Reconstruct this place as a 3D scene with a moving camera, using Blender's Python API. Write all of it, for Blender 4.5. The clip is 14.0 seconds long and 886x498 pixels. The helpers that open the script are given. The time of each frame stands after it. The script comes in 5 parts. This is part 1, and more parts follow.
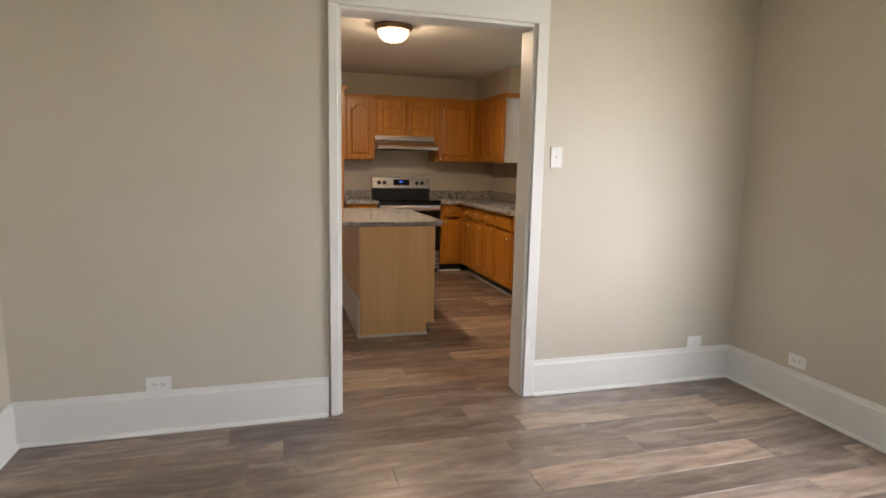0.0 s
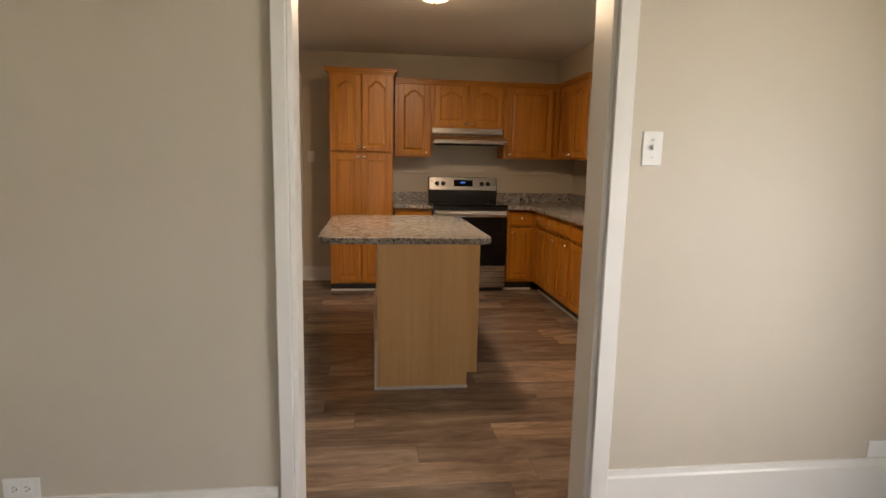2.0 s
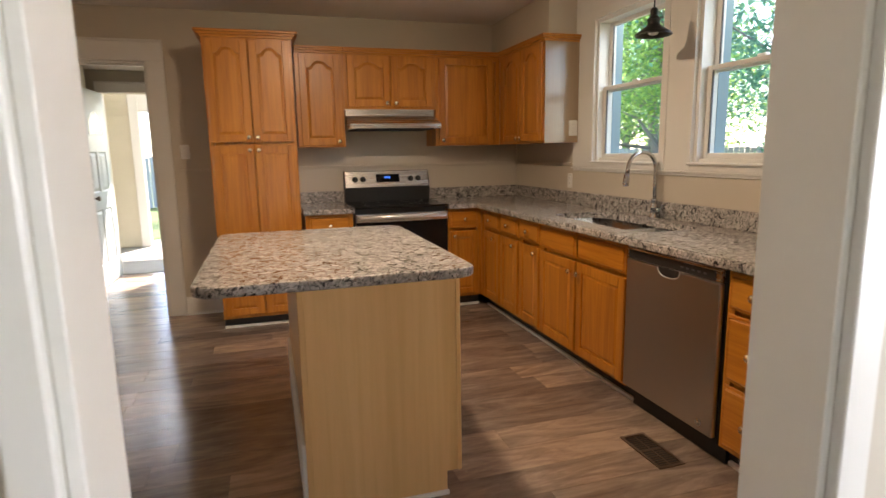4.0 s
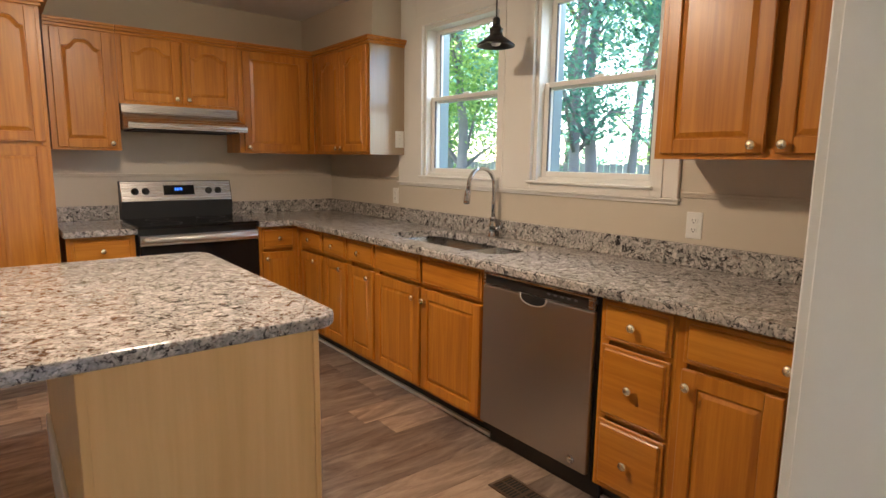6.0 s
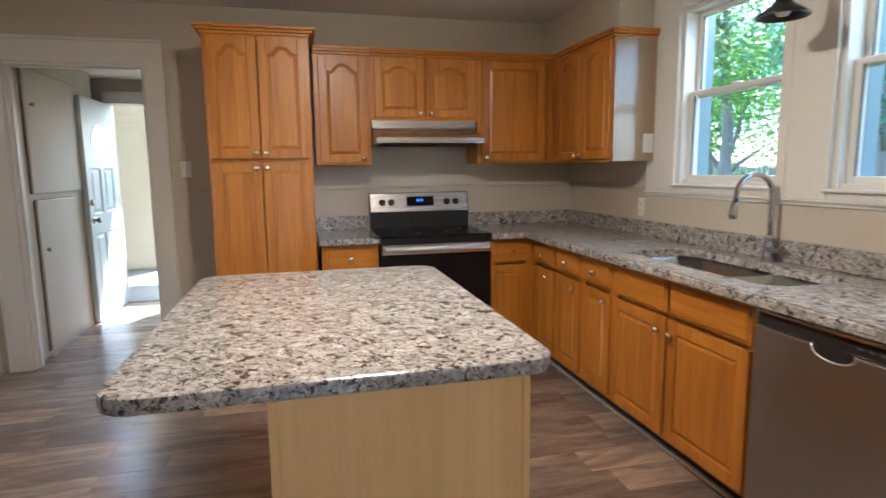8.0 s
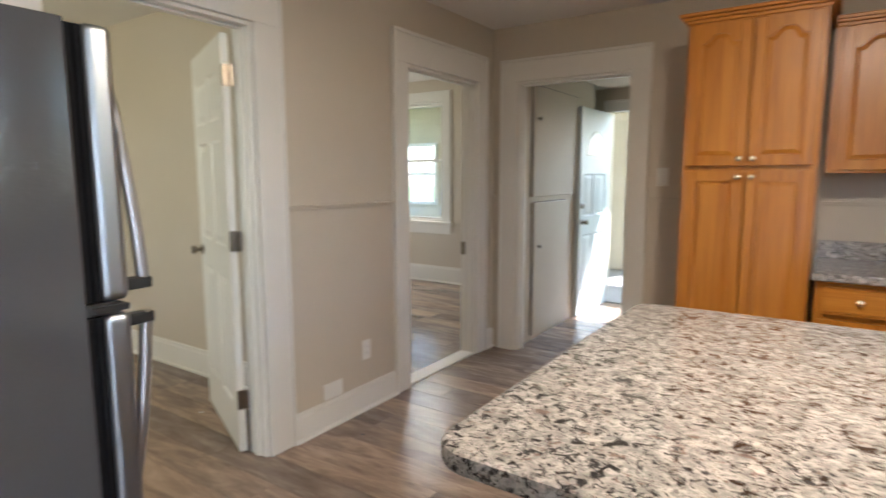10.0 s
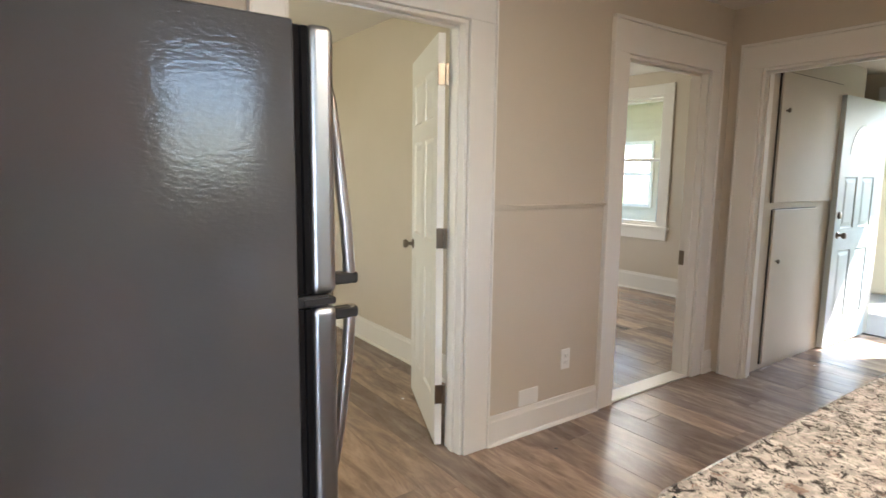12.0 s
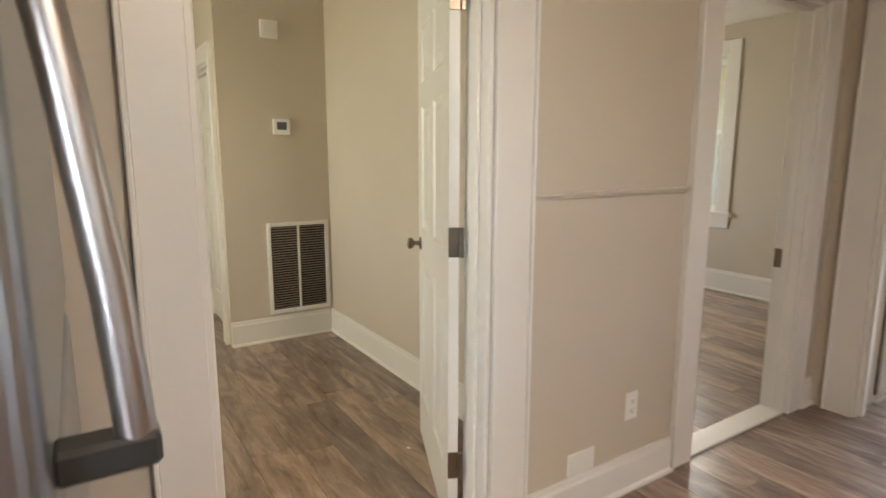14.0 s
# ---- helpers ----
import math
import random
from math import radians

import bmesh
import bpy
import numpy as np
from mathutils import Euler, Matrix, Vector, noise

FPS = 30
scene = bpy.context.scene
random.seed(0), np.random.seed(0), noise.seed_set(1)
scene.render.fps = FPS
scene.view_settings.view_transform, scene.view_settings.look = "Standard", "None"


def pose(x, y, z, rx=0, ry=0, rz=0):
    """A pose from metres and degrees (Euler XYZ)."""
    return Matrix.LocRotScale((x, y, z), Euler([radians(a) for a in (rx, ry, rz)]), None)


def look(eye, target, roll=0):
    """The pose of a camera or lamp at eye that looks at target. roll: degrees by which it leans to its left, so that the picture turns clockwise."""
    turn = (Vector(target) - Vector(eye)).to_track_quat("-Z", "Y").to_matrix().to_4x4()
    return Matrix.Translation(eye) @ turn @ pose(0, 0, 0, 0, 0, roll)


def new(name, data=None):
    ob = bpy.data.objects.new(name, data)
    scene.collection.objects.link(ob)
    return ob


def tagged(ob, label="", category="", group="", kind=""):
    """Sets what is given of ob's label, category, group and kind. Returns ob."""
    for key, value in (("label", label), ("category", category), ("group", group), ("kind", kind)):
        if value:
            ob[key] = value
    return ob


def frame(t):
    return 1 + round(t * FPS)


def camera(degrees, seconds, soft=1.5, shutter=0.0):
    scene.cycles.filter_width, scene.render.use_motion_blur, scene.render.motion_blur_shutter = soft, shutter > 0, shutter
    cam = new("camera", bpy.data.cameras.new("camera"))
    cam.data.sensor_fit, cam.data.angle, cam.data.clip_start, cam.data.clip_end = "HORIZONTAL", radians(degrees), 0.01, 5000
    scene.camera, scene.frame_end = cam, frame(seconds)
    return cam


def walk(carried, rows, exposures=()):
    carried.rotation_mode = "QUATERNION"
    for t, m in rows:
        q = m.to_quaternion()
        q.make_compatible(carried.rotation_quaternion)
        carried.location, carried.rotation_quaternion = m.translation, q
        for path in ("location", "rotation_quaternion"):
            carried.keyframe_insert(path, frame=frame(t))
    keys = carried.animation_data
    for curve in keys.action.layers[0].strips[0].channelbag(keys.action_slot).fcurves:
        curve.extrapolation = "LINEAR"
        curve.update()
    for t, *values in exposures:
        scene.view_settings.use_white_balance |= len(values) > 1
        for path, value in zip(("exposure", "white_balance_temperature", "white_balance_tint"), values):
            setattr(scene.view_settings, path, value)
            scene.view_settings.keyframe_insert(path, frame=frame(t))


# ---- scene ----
cam = camera(76.0, 14.0, shutter=0.4)
PATH = [
    (0, (1.406, 0.483, 1.348), (1.962, 2.382, 1.059), 1.2),
    (0.5, (1.579, 0.745, 1.36), (2.153, 2.646, 1.121), 1.0),
    (1, (1.783, 0.968, 1.351), (2.209, 2.907, 1.105), 2.1),
    (1.5, (1.922, 1.212, 1.343), (2.196, 3.171, 1.052), 1.7),
    (2, (1.974, 1.553, 1.347), (2.22, 3.515, 1.046), 1.2),
    (2.2, (1.983, 1.677, 1.337), (2.241, 3.638, 1.037), 1.0),
    (4.3, (1.922, 2.964, 1.35), (2.608, 4.813, 1.018), -0.6),
    (4.5, (1.928, 3.053, 1.354), (2.698, 4.874, 1.047), -0.4),
    (5, (1.87, 3.192, 1.382), (2.886, 4.888, 1.078), -1.3),
    (5.5, (1.821, 3.279, 1.378), (3.027, 4.841, 1.055), -0.2),
    (6, (1.896, 3.323, 1.364), (3.121, 4.873, 1.058), 0.8),
    (6.5, (2.008, 3.361, 1.37), (3.111, 5.003, 1.075), -0.0),
    (7, (2.059, 3.395, 1.363), (2.939, 5.17, 1.087), -0.2),
    (7.2, (2.069, 3.409, 1.362), (2.865, 5.222, 1.082), -0.2),
    (9.3, (2.121, 3.911, 1.379), (1.756, 5.86, 1.12), -0.4),
    (9.5, (2.136, 3.927, 1.384), (1.569, 5.827, 1.125), -0.1),
    (10, (2.23, 4.004, 1.396), (1.117, 5.646, 1.139), -0.1),
    (10.5, (2.247, 4.04, 1.398), (0.809, 5.41, 1.16), -1.0),
    (11, (2.263, 4.058, 1.386), (0.659, 5.231, 1.162), -1.1),
    (11.5, (2.24, 4.055, 1.388), (0.576, 5.14, 1.15), -0.4),
    (12, (2.131, 4.1, 1.398), (0.515, 5.247, 1.134), 0.7),
    (12.5, (1.939, 4.187, 1.391), (0.423, 5.461, 1.113), 0.7),
    (13, (1.789, 4.314, 1.385), (0.315, 5.631, 1.081), 1.6),
    (13.5, (1.596, 4.515, 1.383), (0.048, 5.73, 1.029), 0.8),
    (14, (1.406, 4.648, 1.372), (-0.249, 5.72, 1.041), 0.1),
]
EXPOSURES = [(0, 2.30, 6750, 17), (2.2, 2.04, 7400, 19), (4.3, 2.62, 6600, 17), (5.5, 2.74, 6800, 18), (6.0, 2.76, 6250, 16), (7.2, 2.80, 5230, 12), (9.5, 2.84, 5550, 11), (11.0, 2.97, 5600, 11), (11.5, 3.07, 5750, 11), (12.5, 2.95, 5750, 13), (13.0, 2.8, 6000, 13), (13.5, 2.74, 6850, 16), (14, 3.06, 6000, 13)]
walk(cam, [(t, look(eye, target, roll)) for t, eye, target, roll in PATH], EXPOSURES)

# ---- world, sun and lamps ----
world = bpy.data.worlds.new("sky")
scene.world = world
world.use_nodes = True
wn = world.node_tree.nodes
sky = wn.new("ShaderNodeTexSky")
sky.sky_type, sky.sun_disc = "NISHITA", False
sky.sun_elevation, sky.sun_rotation = radians(52), radians(29)
world.node_tree.links.new(sky.outputs[0], wn["Background"].inputs[0])
wn["Background"].inputs[1].default_value = 0.15

sun = new("sun", bpy.data.lights.new("sun", "SUN"))
sun.data.energy, sun.data.angle, sun.data.color = 5.0, radians(0.6), (1.0, 0.93, 0.82)
sun.matrix_world = look((0, 0, 0), (-0.55, -1.0, -1.46))


def daylight_fill(name, eye, target, wide, high, power, colour):
    """An area lamp that stands in for daylight at a seen or an added opening."""
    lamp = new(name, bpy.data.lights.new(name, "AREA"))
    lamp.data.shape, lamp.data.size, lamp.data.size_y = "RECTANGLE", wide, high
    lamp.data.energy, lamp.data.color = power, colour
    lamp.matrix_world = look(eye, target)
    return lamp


# lamps hidden under the eave stand in for sky through the sink windows
daylight_fill("sky_light_sink_a", (4.66, 6.215, 2.50), (3.3, 6.215, 1.2), 0.74, 0.22, 1.2, (0.9, 1.0, 0.97))
daylight_fill("sky_light_sink_b", (4.66, 5.175, 2.50), (3.3, 5.175, 1.2), 0.74, 0.22, 1.2, (0.9, 1.0, 0.97))
# two lamps at the unseen dining window tint the wall blue low, yellow high
daylight_fill("blue_fill_dining", (4.43, 1.94, 1.04), (2.6, 2.4, 0.15), 1.0, 0.6, 7.6, (0.83, 0.92, 1.0))
daylight_fill("yellow_fill_dining", (4.43, 1.94, 1.80), (2.2, 2.2, 1.8), 1.0, 0.66, 1.7, (1.0, 0.92, 0.66))
# fill lamp added at an unseen front window to brighten island and range
daylight_fill("fill_light_front", (2.0, -1.74, 1.45), (2.0, 4, 1.2), 1.5, 1.5, 1.2, (1.0, 0.90, 0.82))
# stand-in for sky light, hung outside above the bedroom window
daylight_fill("sky_light_bedroom", (-2.35, 10.42, 2.5), (-2.3, 9.2, 1.0), 0.85, 0.4, 7.0, (1.0, 0.91, 0.72))
# fill lamp for the bedroom, behind a side window that is added
daylight_fill("fill_light_bedroom_side", (-4.55, 8.2, 1.5), (0, 8.0, 1.1), 0.9, 1.3, 6, (1.0, 0.90, 0.70))
# added hall lamp, placed to light the north wall and graze the west one
daylight_fill("fill_light_hall", (-2.1, 3.17, 1.45), (-1.7, 6.2, 1.1), 0.9, 1.4, 5.4, (1.0, 0.87, 0.58))
# lamp added above the porch, out of view, to brighten the floor inside
daylight_fill("fill_light_back_door", (0.72, 11.3, 2.44), (0.68, 8.3, 0.0), 0.6, 0.22, 6.0, (0.84, 0.93, 1.0))
bulb = new("ceiling_bulb", bpy.data.lights.new("ceiling_bulb", "AREA"))
bulb.data.shape, bulb.data.size, bulb.data.energy, bulb.data.color = "DISK", 0.2, 6.0, (1.0, 0.80, 0.56)
bulb.matrix_world = look((2.37, 5.4, 2.42), (2.37, 5.401, 0))

glow = new("ceiling_bulb_glow", bpy.data.lights.new("ceiling_bulb_glow", "POINT"))
glow.data.energy, glow.data.color, glow.data.shadow_soft_size = 3.0, (1.0, 0.78, 0.52), 0.05
glow.location = (2.37, 5.4, 2.415)

# ---- materials ----


def material(name, rough=0.5, metal=0.0, colour=(0.5, 0.5, 0.5)):
    m = bpy.data.materials.new(name)
    m.use_nodes = True
    b = m.node_tree.nodes["Principled BSDF"]
    b.inputs["Base Color"].default_value = (*colour, 1)
    b.inputs["Roughness"].default_value, b.inputs["Metallic"].default_value = rough, metal
    return m


def node(m, kind, **values):
    n = m.node_tree.nodes.new(kind)
    for k, v in values.items():
        n.inputs[k.replace("_", " ")].default_value = v
    return n


def link(m, a, b):
    m.node_tree.links.new(a, b)


def coords(m, scale=(1, 1, 1), space="Object", rotate=(0, 0, 0)):
    tc, mp = node(m, "ShaderNodeTexCoord"), node(m, "ShaderNodeMapping")
    mp.inputs["Scale"].default_value, mp.inputs["Rotation"].default_value = scale, rotate
    link(m, tc.outputs[space], mp.inputs["Vector"])
    return mp.outputs["Vector"]


def noise_tex(m, vec, scale, detail=4.0, rough=0.55, distort=0.0):
    n = node(m, "ShaderNodeTexNoise", Scale=scale, Detail=detail, Roughness=rough, Distortion=distort)
    link(m, vec, n.inputs["Vector"])
    return n.outputs["Fac"]


def ramp(m, fac, stops):
    r = node(m, "ShaderNodeValToRGB")
    el = r.color_ramp.elements
    while len(el) < len(stops):
        el.new(0.5)
    for e, (p, c) in zip(el, stops):
        e.position, e.color = p, (*c, 1)
    link(m, fac, r.inputs["Fac"])
    return r.outputs["Color"]


def mix(m, fac, a, b, kind="MIX"):
    n = m.node_tree.nodes.new("ShaderNodeMix")
    n.data_type, n.blend_type = "RGBA", kind
    for value, slot in ((fac, 0), (a, 6), (b, 7)):
        if isinstance(value, (int, float)):
            n.inputs[slot].default_value = value
        elif isinstance(value, tuple):
            n.inputs[slot].default_value = (*value, 1)
        else:
            link(m, value, n.inputs[slot])
    return n.outputs[2]


def bump(m, height, strength, distance=0.01):
    b = node(m, "ShaderNodeBump", Strength=strength, Distance=distance)
    link(m, height, b.inputs["Height"])
    link(m, b.outputs["Normal"], m.node_tree.nodes["Principled BSDF"].inputs["Normal"])


def base(m, colour):
    link(m, colour, m.node_tree.nodes["Principled BSDF"].inputs["Base Color"])


def rough(m, fac, low, high):
    r = node(m, "ShaderNodeMapRange")
    r.inputs["To Min"].default_value, r.inputs["To Max"].default_value = low, high
    link(m, fac, r.inputs["Value"])
    link(m, r.outputs["Result"], m.node_tree.nodes["Principled BSDF"].inputs["Roughness"])


def paint(name, a, b, r0, r1, relief=0.06):
    m = material(name)
    v = coords(m, space="Object")
    base(m, ramp(m, noise_tex(m, v, 1.3, 5), [(0.3, a), (0.7, b)]))
    rough(m, noise_tex(m, v, 9, 3), r0, r1)
    bump(m, noise_tex(m, v, 160, 3), relief, 0.004)
    return m


WALL = paint("greige_wall_paint", (0.55, 0.490, 0.398), (0.59, 0.527, 0.432), 0.5, 0.62, 0.08)
CEIL = paint("white_ceiling_paint", (0.76, 0.74, 0.70), (0.80, 0.78, 0.74), 0.8, 0.95, 0.2)
TRIM = paint("white_trim_paint", (0.74, 0.72, 0.67), (0.79, 0.77, 0.725), 0.3, 0.42, 0.015)
# blue-grey shade of the back door leaf is mixed into this paint
SHADEDPAINT = paint("sky_shaded_door_paint", (0.50, 0.55, 0.56), (0.56, 0.61, 0.62), 0.3, 0.42, 0.05)
DOORPAINT = paint("white_door_paint", (0.76, 0.75, 0.70), (0.81, 0.80, 0.75), 0.3, 0.4, 0.05)
PLASTIC = material("white_plastic", 0.35, 0, (0.8, 0.79, 0.75))
SLOT = material("dark_slot", 0.6, 0, (0.03, 0.03, 0.03))


def wood(name, dark, mid, light, grain_axis, r0, r1, fine=95.0, coat=0.18):
    """Grain runs along the given axis of the object: 0 x, 1 y, 2 z."""
    m = material(name)
    stretch = [fine, fine, fine]
    stretch[grain_axis] = fine * 0.045
    v = coords(m, tuple(s * 0.1 for s in stretch))
    info = node(m, "ShaderNodeObjectInfo")
    add = node(m, "ShaderNodeVectorMath")
    add.operation = "MULTIPLY_ADD"
    add.inputs[1].default_value = (1, 1, 1)
    link(m, v, add.inputs[0])
    sc = node(m, "ShaderNodeMath")
    sc.operation = "MULTIPLY"
    sc.inputs[1].default_value = 37.0
    link(m, info.outputs["Random"], sc.inputs[0])
    link(m, sc.outputs[0], add.inputs[2])
    g1 = noise_tex(m, add.outputs[0], 1.0, 6, 0.6, 1.1)
    g2 = noise_tex(m, add.outputs[0], 7.0, 3, 0.6, 0.3)
    c = ramp(m, g1, [(0.28, dark), (0.5, mid), (0.72, light)])
    c = mix(m, 0.3, c, ramp(m, g2, [(0.35, dark), (0.65, light)]))
    base(m, c)
    rough(m, g1, r0, r1)
    bump(m, g2, 0.06, 0.002)
    m.node_tree.nodes["Principled BSDF"].inputs["Coat Weight"].default_value = coat
    m.node_tree.nodes["Principled BSDF"].inputs["Coat Roughness"].default_value = 0.25
    return m


OAK = wood("honey_oak", (0.33, 0.102, 0.007), (0.51, 0.187, 0.016), (0.62, 0.262, 0.030), 2, 0.3, 0.42)
OAKH = wood("honey_oak_sideways", (0.33, 0.102, 0.007), (0.51, 0.187, 0.016), (0.62, 0.262, 0.030), 0, 0.3, 0.42)
MAPLE = wood("pale_maple_panel", (0.70, 0.415, 0.15), (0.79, 0.485, 0.195), (0.85, 0.55, 0.24), 2, 0.38, 0.5, 60.0, 0.05)
# paler than the oak: the window's reflection is put into the colour
VENEER = wood("glossy_veneer", (0.33, 0.23, 0.14), (0.38, 0.28, 0.18), (0.42, 0.32, 0.22), 2, 0.14, 0.2, 60.0, 0.6)
FENCE = wood("weathered_fence_wood", (0.26, 0.28, 0.30), (0.34, 0.37, 0.40), (0.42, 0.45, 0.48), 2, 0.8, 0.95, 40.0, 0.0)

# vinyl planks: every plank has its own shade, with long streaks
PLANK = material("brown_vinyl_plank")
v = coords(PLANK, (2.0, 9.5, 9.5))
info = node(PLANK, "ShaderNodeObjectInfo")
off = node(PLANK, "ShaderNodeMath")
off.operation = "MULTIPLY"
off.inputs[1].default_value = 61.0
link(PLANK, info.outputs["Random"], off.inputs[0])
add = node(PLANK, "ShaderNodeVectorMath")
add.operation = "ADD"
link(PLANK, v, add.inputs[0])
link(PLANK, off.outputs[0], add.inputs[1])
g1 = noise_tex(PLANK, add.outputs[0], 1.0, 6, 0.62, 1.1)
g2 = noise_tex(PLANK, add.outputs[0], 5.0, 4, 0.65, 0.6)
c = ramp(PLANK, g1, [(0.33, (0.145, 0.10, 0.078)), (0.5, (0.275, 0.20, 0.155)), (0.67, (0.46, 0.35, 0.272))])
c = mix(PLANK, 0.3, c, ramp(PLANK, g2, [(0.3, (0.15, 0.105, 0.08)), (0.7, (0.40, 0.31, 0.245))]))
shade = ramp(PLANK, info.outputs["Random"], [(0.0, (0.60, 0.60, 0.62)), (0.5, (0.9, 0.9, 0.9)), (0.9, (1.16, 1.12, 1.06))])
base(PLANK, mix(PLANK, 1.0, c, shade, "MULTIPLY"))
PLANK.node_tree.nodes["Principled BSDF"].inputs["Specular IOR Level"].default_value = 0.75
rough(PLANK, g2, 0.2, 0.3)
bump(PLANK, g2, 0.03, 0.002)

# granite: pale ground, grey clouds, dark and rust flecks
GRANITE = material("speckled_granite", 0.12)
v = coords(GRANITE)
n1 = noise_tex(GRANITE, v, 22, 5, 0.65, 0.4)
n2 = noise_tex(GRANITE, v, 62, 5, 0.68, 0.6)
n3 = noise_tex(GRANITE, v, 68, 5, 0.64, 1.2)
n4 = noise_tex(GRANITE, v, 40, 4, 0.62, 0.8)
n5 = noise_tex(GRANITE, v, 30, 6, 0.74, 0.9)
c = ramp(GRANITE, n1, [(0.35, (0.32, 0.293, 0.272)), (0.5, (0.515, 0.47, 0.435)), (0.66, (0.675, 0.62, 0.585))])
c = mix(GRANITE, ramp(GRANITE, n2, [(0.47, (0, 0, 0)), (0.57, (0.9, 0.9, 0.9))]), c, (0.29, 0.285, 0.265))
c = mix(GRANITE, ramp(GRANITE, n4, [(0.61, (0, 0, 0)), (0.65, (0.7, 0.7, 0.7))]), c, (0.17, 0.095, 0.07))
c = mix(GRANITE, ramp(GRANITE, n3, [(0.555, (0, 0, 0)), (0.60, (1, 1, 1))]), c, (0.06, 0.056, 0.058))
c = mix(GRANITE, ramp(GRANITE, n5, [(0.548, (0, 0, 0)), (0.588, (1, 1, 1))]), c, (0.03, 0.028, 0.03))
base(GRANITE, c)
rough(GRANITE, n1, 0.09, 0.2)


def brushed(name, colour, r0, r1, axis=2, stretch=0.0):
    """Fine brush lines that run along an axis, 3 for level lines on every upright face; stretch: how far highlights are drawn out across them."""
    m = material(name, 0.3, 1.0, colour)
    s = [140, 140, 140]
    if axis == 3:
        s[0] = s[1] = 2
    else:
        s[axis] = 2
    g = noise_tex(m, coords(m, tuple(s)), 1.0, 3)
    rough(m, g, r0, r1)
    if axis != 3:
        bump(m, g, 0.03, 0.001)
    if stretch:
        b, tan = m.node_tree.nodes["Principled BSDF"], node(m, "ShaderNodeTangent")
        tan.direction_type, tan.axis = "RADIAL", "Z"
        b.inputs["Anisotropic"].default_value, b.inputs["Anisotropic Rotation"].default_value = stretch, 0.25
        link(m, tan.outputs[0], b.inputs["Tangent"])
    return m


STEEL = brushed("brushed_stainless", (0.47, 0.463, 0.455), 0.29, 0.33, 3, 0.5)
STEELH = brushed("brushed_stainless_sideways", (0.60, 0.585, 0.565), 0.22, 0.32, 0)
SINKSTEEL = brushed("satin_sink_steel", (0.50, 0.495, 0.485), 0.2, 0.3, 0)
CHROME = material("chrome", 0.06, 1.0, (0.58, 0.58, 0.59))
POCKET = material("bright_satin_metal", 0.32, 0.7, (0.78, 0.77, 0.74))
NICKEL = material("aged_nickel", 0.3, 1.0, (0.25, 0.215, 0.17))
BRASS = material("pale_brass", 0.27, 1.0, (0.95, 0.84, 0.60))
BLACKGLASS = material("black_glass", 0.06, 0, (0.008, 0.008, 0.009))
BLACKGLASS.node_tree.nodes["Principled BSDF"].inputs["Specular IOR Level"].default_value = 0.28
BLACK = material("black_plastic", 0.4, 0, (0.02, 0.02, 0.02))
DARKMETAL = material("dark_bronze_metal", 0.35, 0.8, (0.05, 0.045, 0.04))
BRONZE = material("brown_bronze_rim", 0.35, 1.0, (0.33, 0.24, 0.15))
VENTMETAL = material("brown_vent_metal", 0.45, 0.6, (0.13, 0.08, 0.05))
LOUVRE = material("beige_louvre_metal", 0.5, 0, (0.40, 0.35, 0.27))
FILTER = material("matt_near_black", 0.9, 0, (0.035, 0.032, 0.03))
FANGLASS = material("frosted_fan_glass", 0.2, 0, (0.28, 0.26, 0.22))
# bluish shade on the outer window liner, put into its colour
LINERSHADE = paint("blue_liner_shade", (0.20, 0.29, 0.34), (0.25, 0.34, 0.39), 0.5, 0.65, 0.05)
GREYPLASTIC = material("grey_plastic", 0.4, 0, (0.10, 0.10, 0.11))

DOORSTEEL = brushed("fridge_door_steel", (0.36, 0.375, 0.395), 0.30, 0.34, 3, 0.5)
RUBBER = material("black_rubber", 0.85, 0, (0.005, 0.005, 0.006))
RUBBER.node_tree.nodes["Principled BSDF"].inputs["Specular IOR Level"].default_value = 0.15
HANDLE = brushed("dull_handle_steel", (0.46, 0.44, 0.42), 0.3, 0.42)
FRIDGESIDE = material("textured_grey_paint", 0.34, 0.0, (0.068, 0.069, 0.073))
FRIDGESIDE.node_tree.nodes["Principled BSDF"].inputs["Specular IOR Level"].default_value = 0.65
v = coords(FRIDGESIDE)
bump(FRIDGESIDE, noise_tex(FRIDGESIDE, coords(FRIDGESIDE, (1, 1, 2.2)), 60, 2, 0.55), 0.2, 0.002)
rough(FRIDGESIDE, noise_tex(FRIDGESIDE, v, 7, 3), 0.06, 0.10)

GLASS = material("clear_glass", 0.0)
g = GLASS.node_tree.nodes["Principled BSDF"]
g.inputs["Transmission Weight"].default_value, g.inputs["IOR"].default_value = 1.0, 1.02
g.inputs["Base Color"].default_value = (1, 1, 1, 1)

LIT = material("lit_opal_glass", 0.3, 0, (0.9, 0.85, 0.75))
g = LIT.node_tree.nodes["Principled BSDF"]
g.inputs["Emission Color"].default_value, g.inputs["Emission Strength"].default_value = (1.0, 0.78, 0.48, 1), 0.7
CLOCK = material("blue_display", 0.4, 0, (0.01, 0.02, 0.05))
g = CLOCK.node_tree.nodes["Principled BSDF"]
g.inputs["Emission Color"].default_value, g.inputs["Emission Strength"].default_value = (0.05, 0.22, 1.0, 1), 0.3


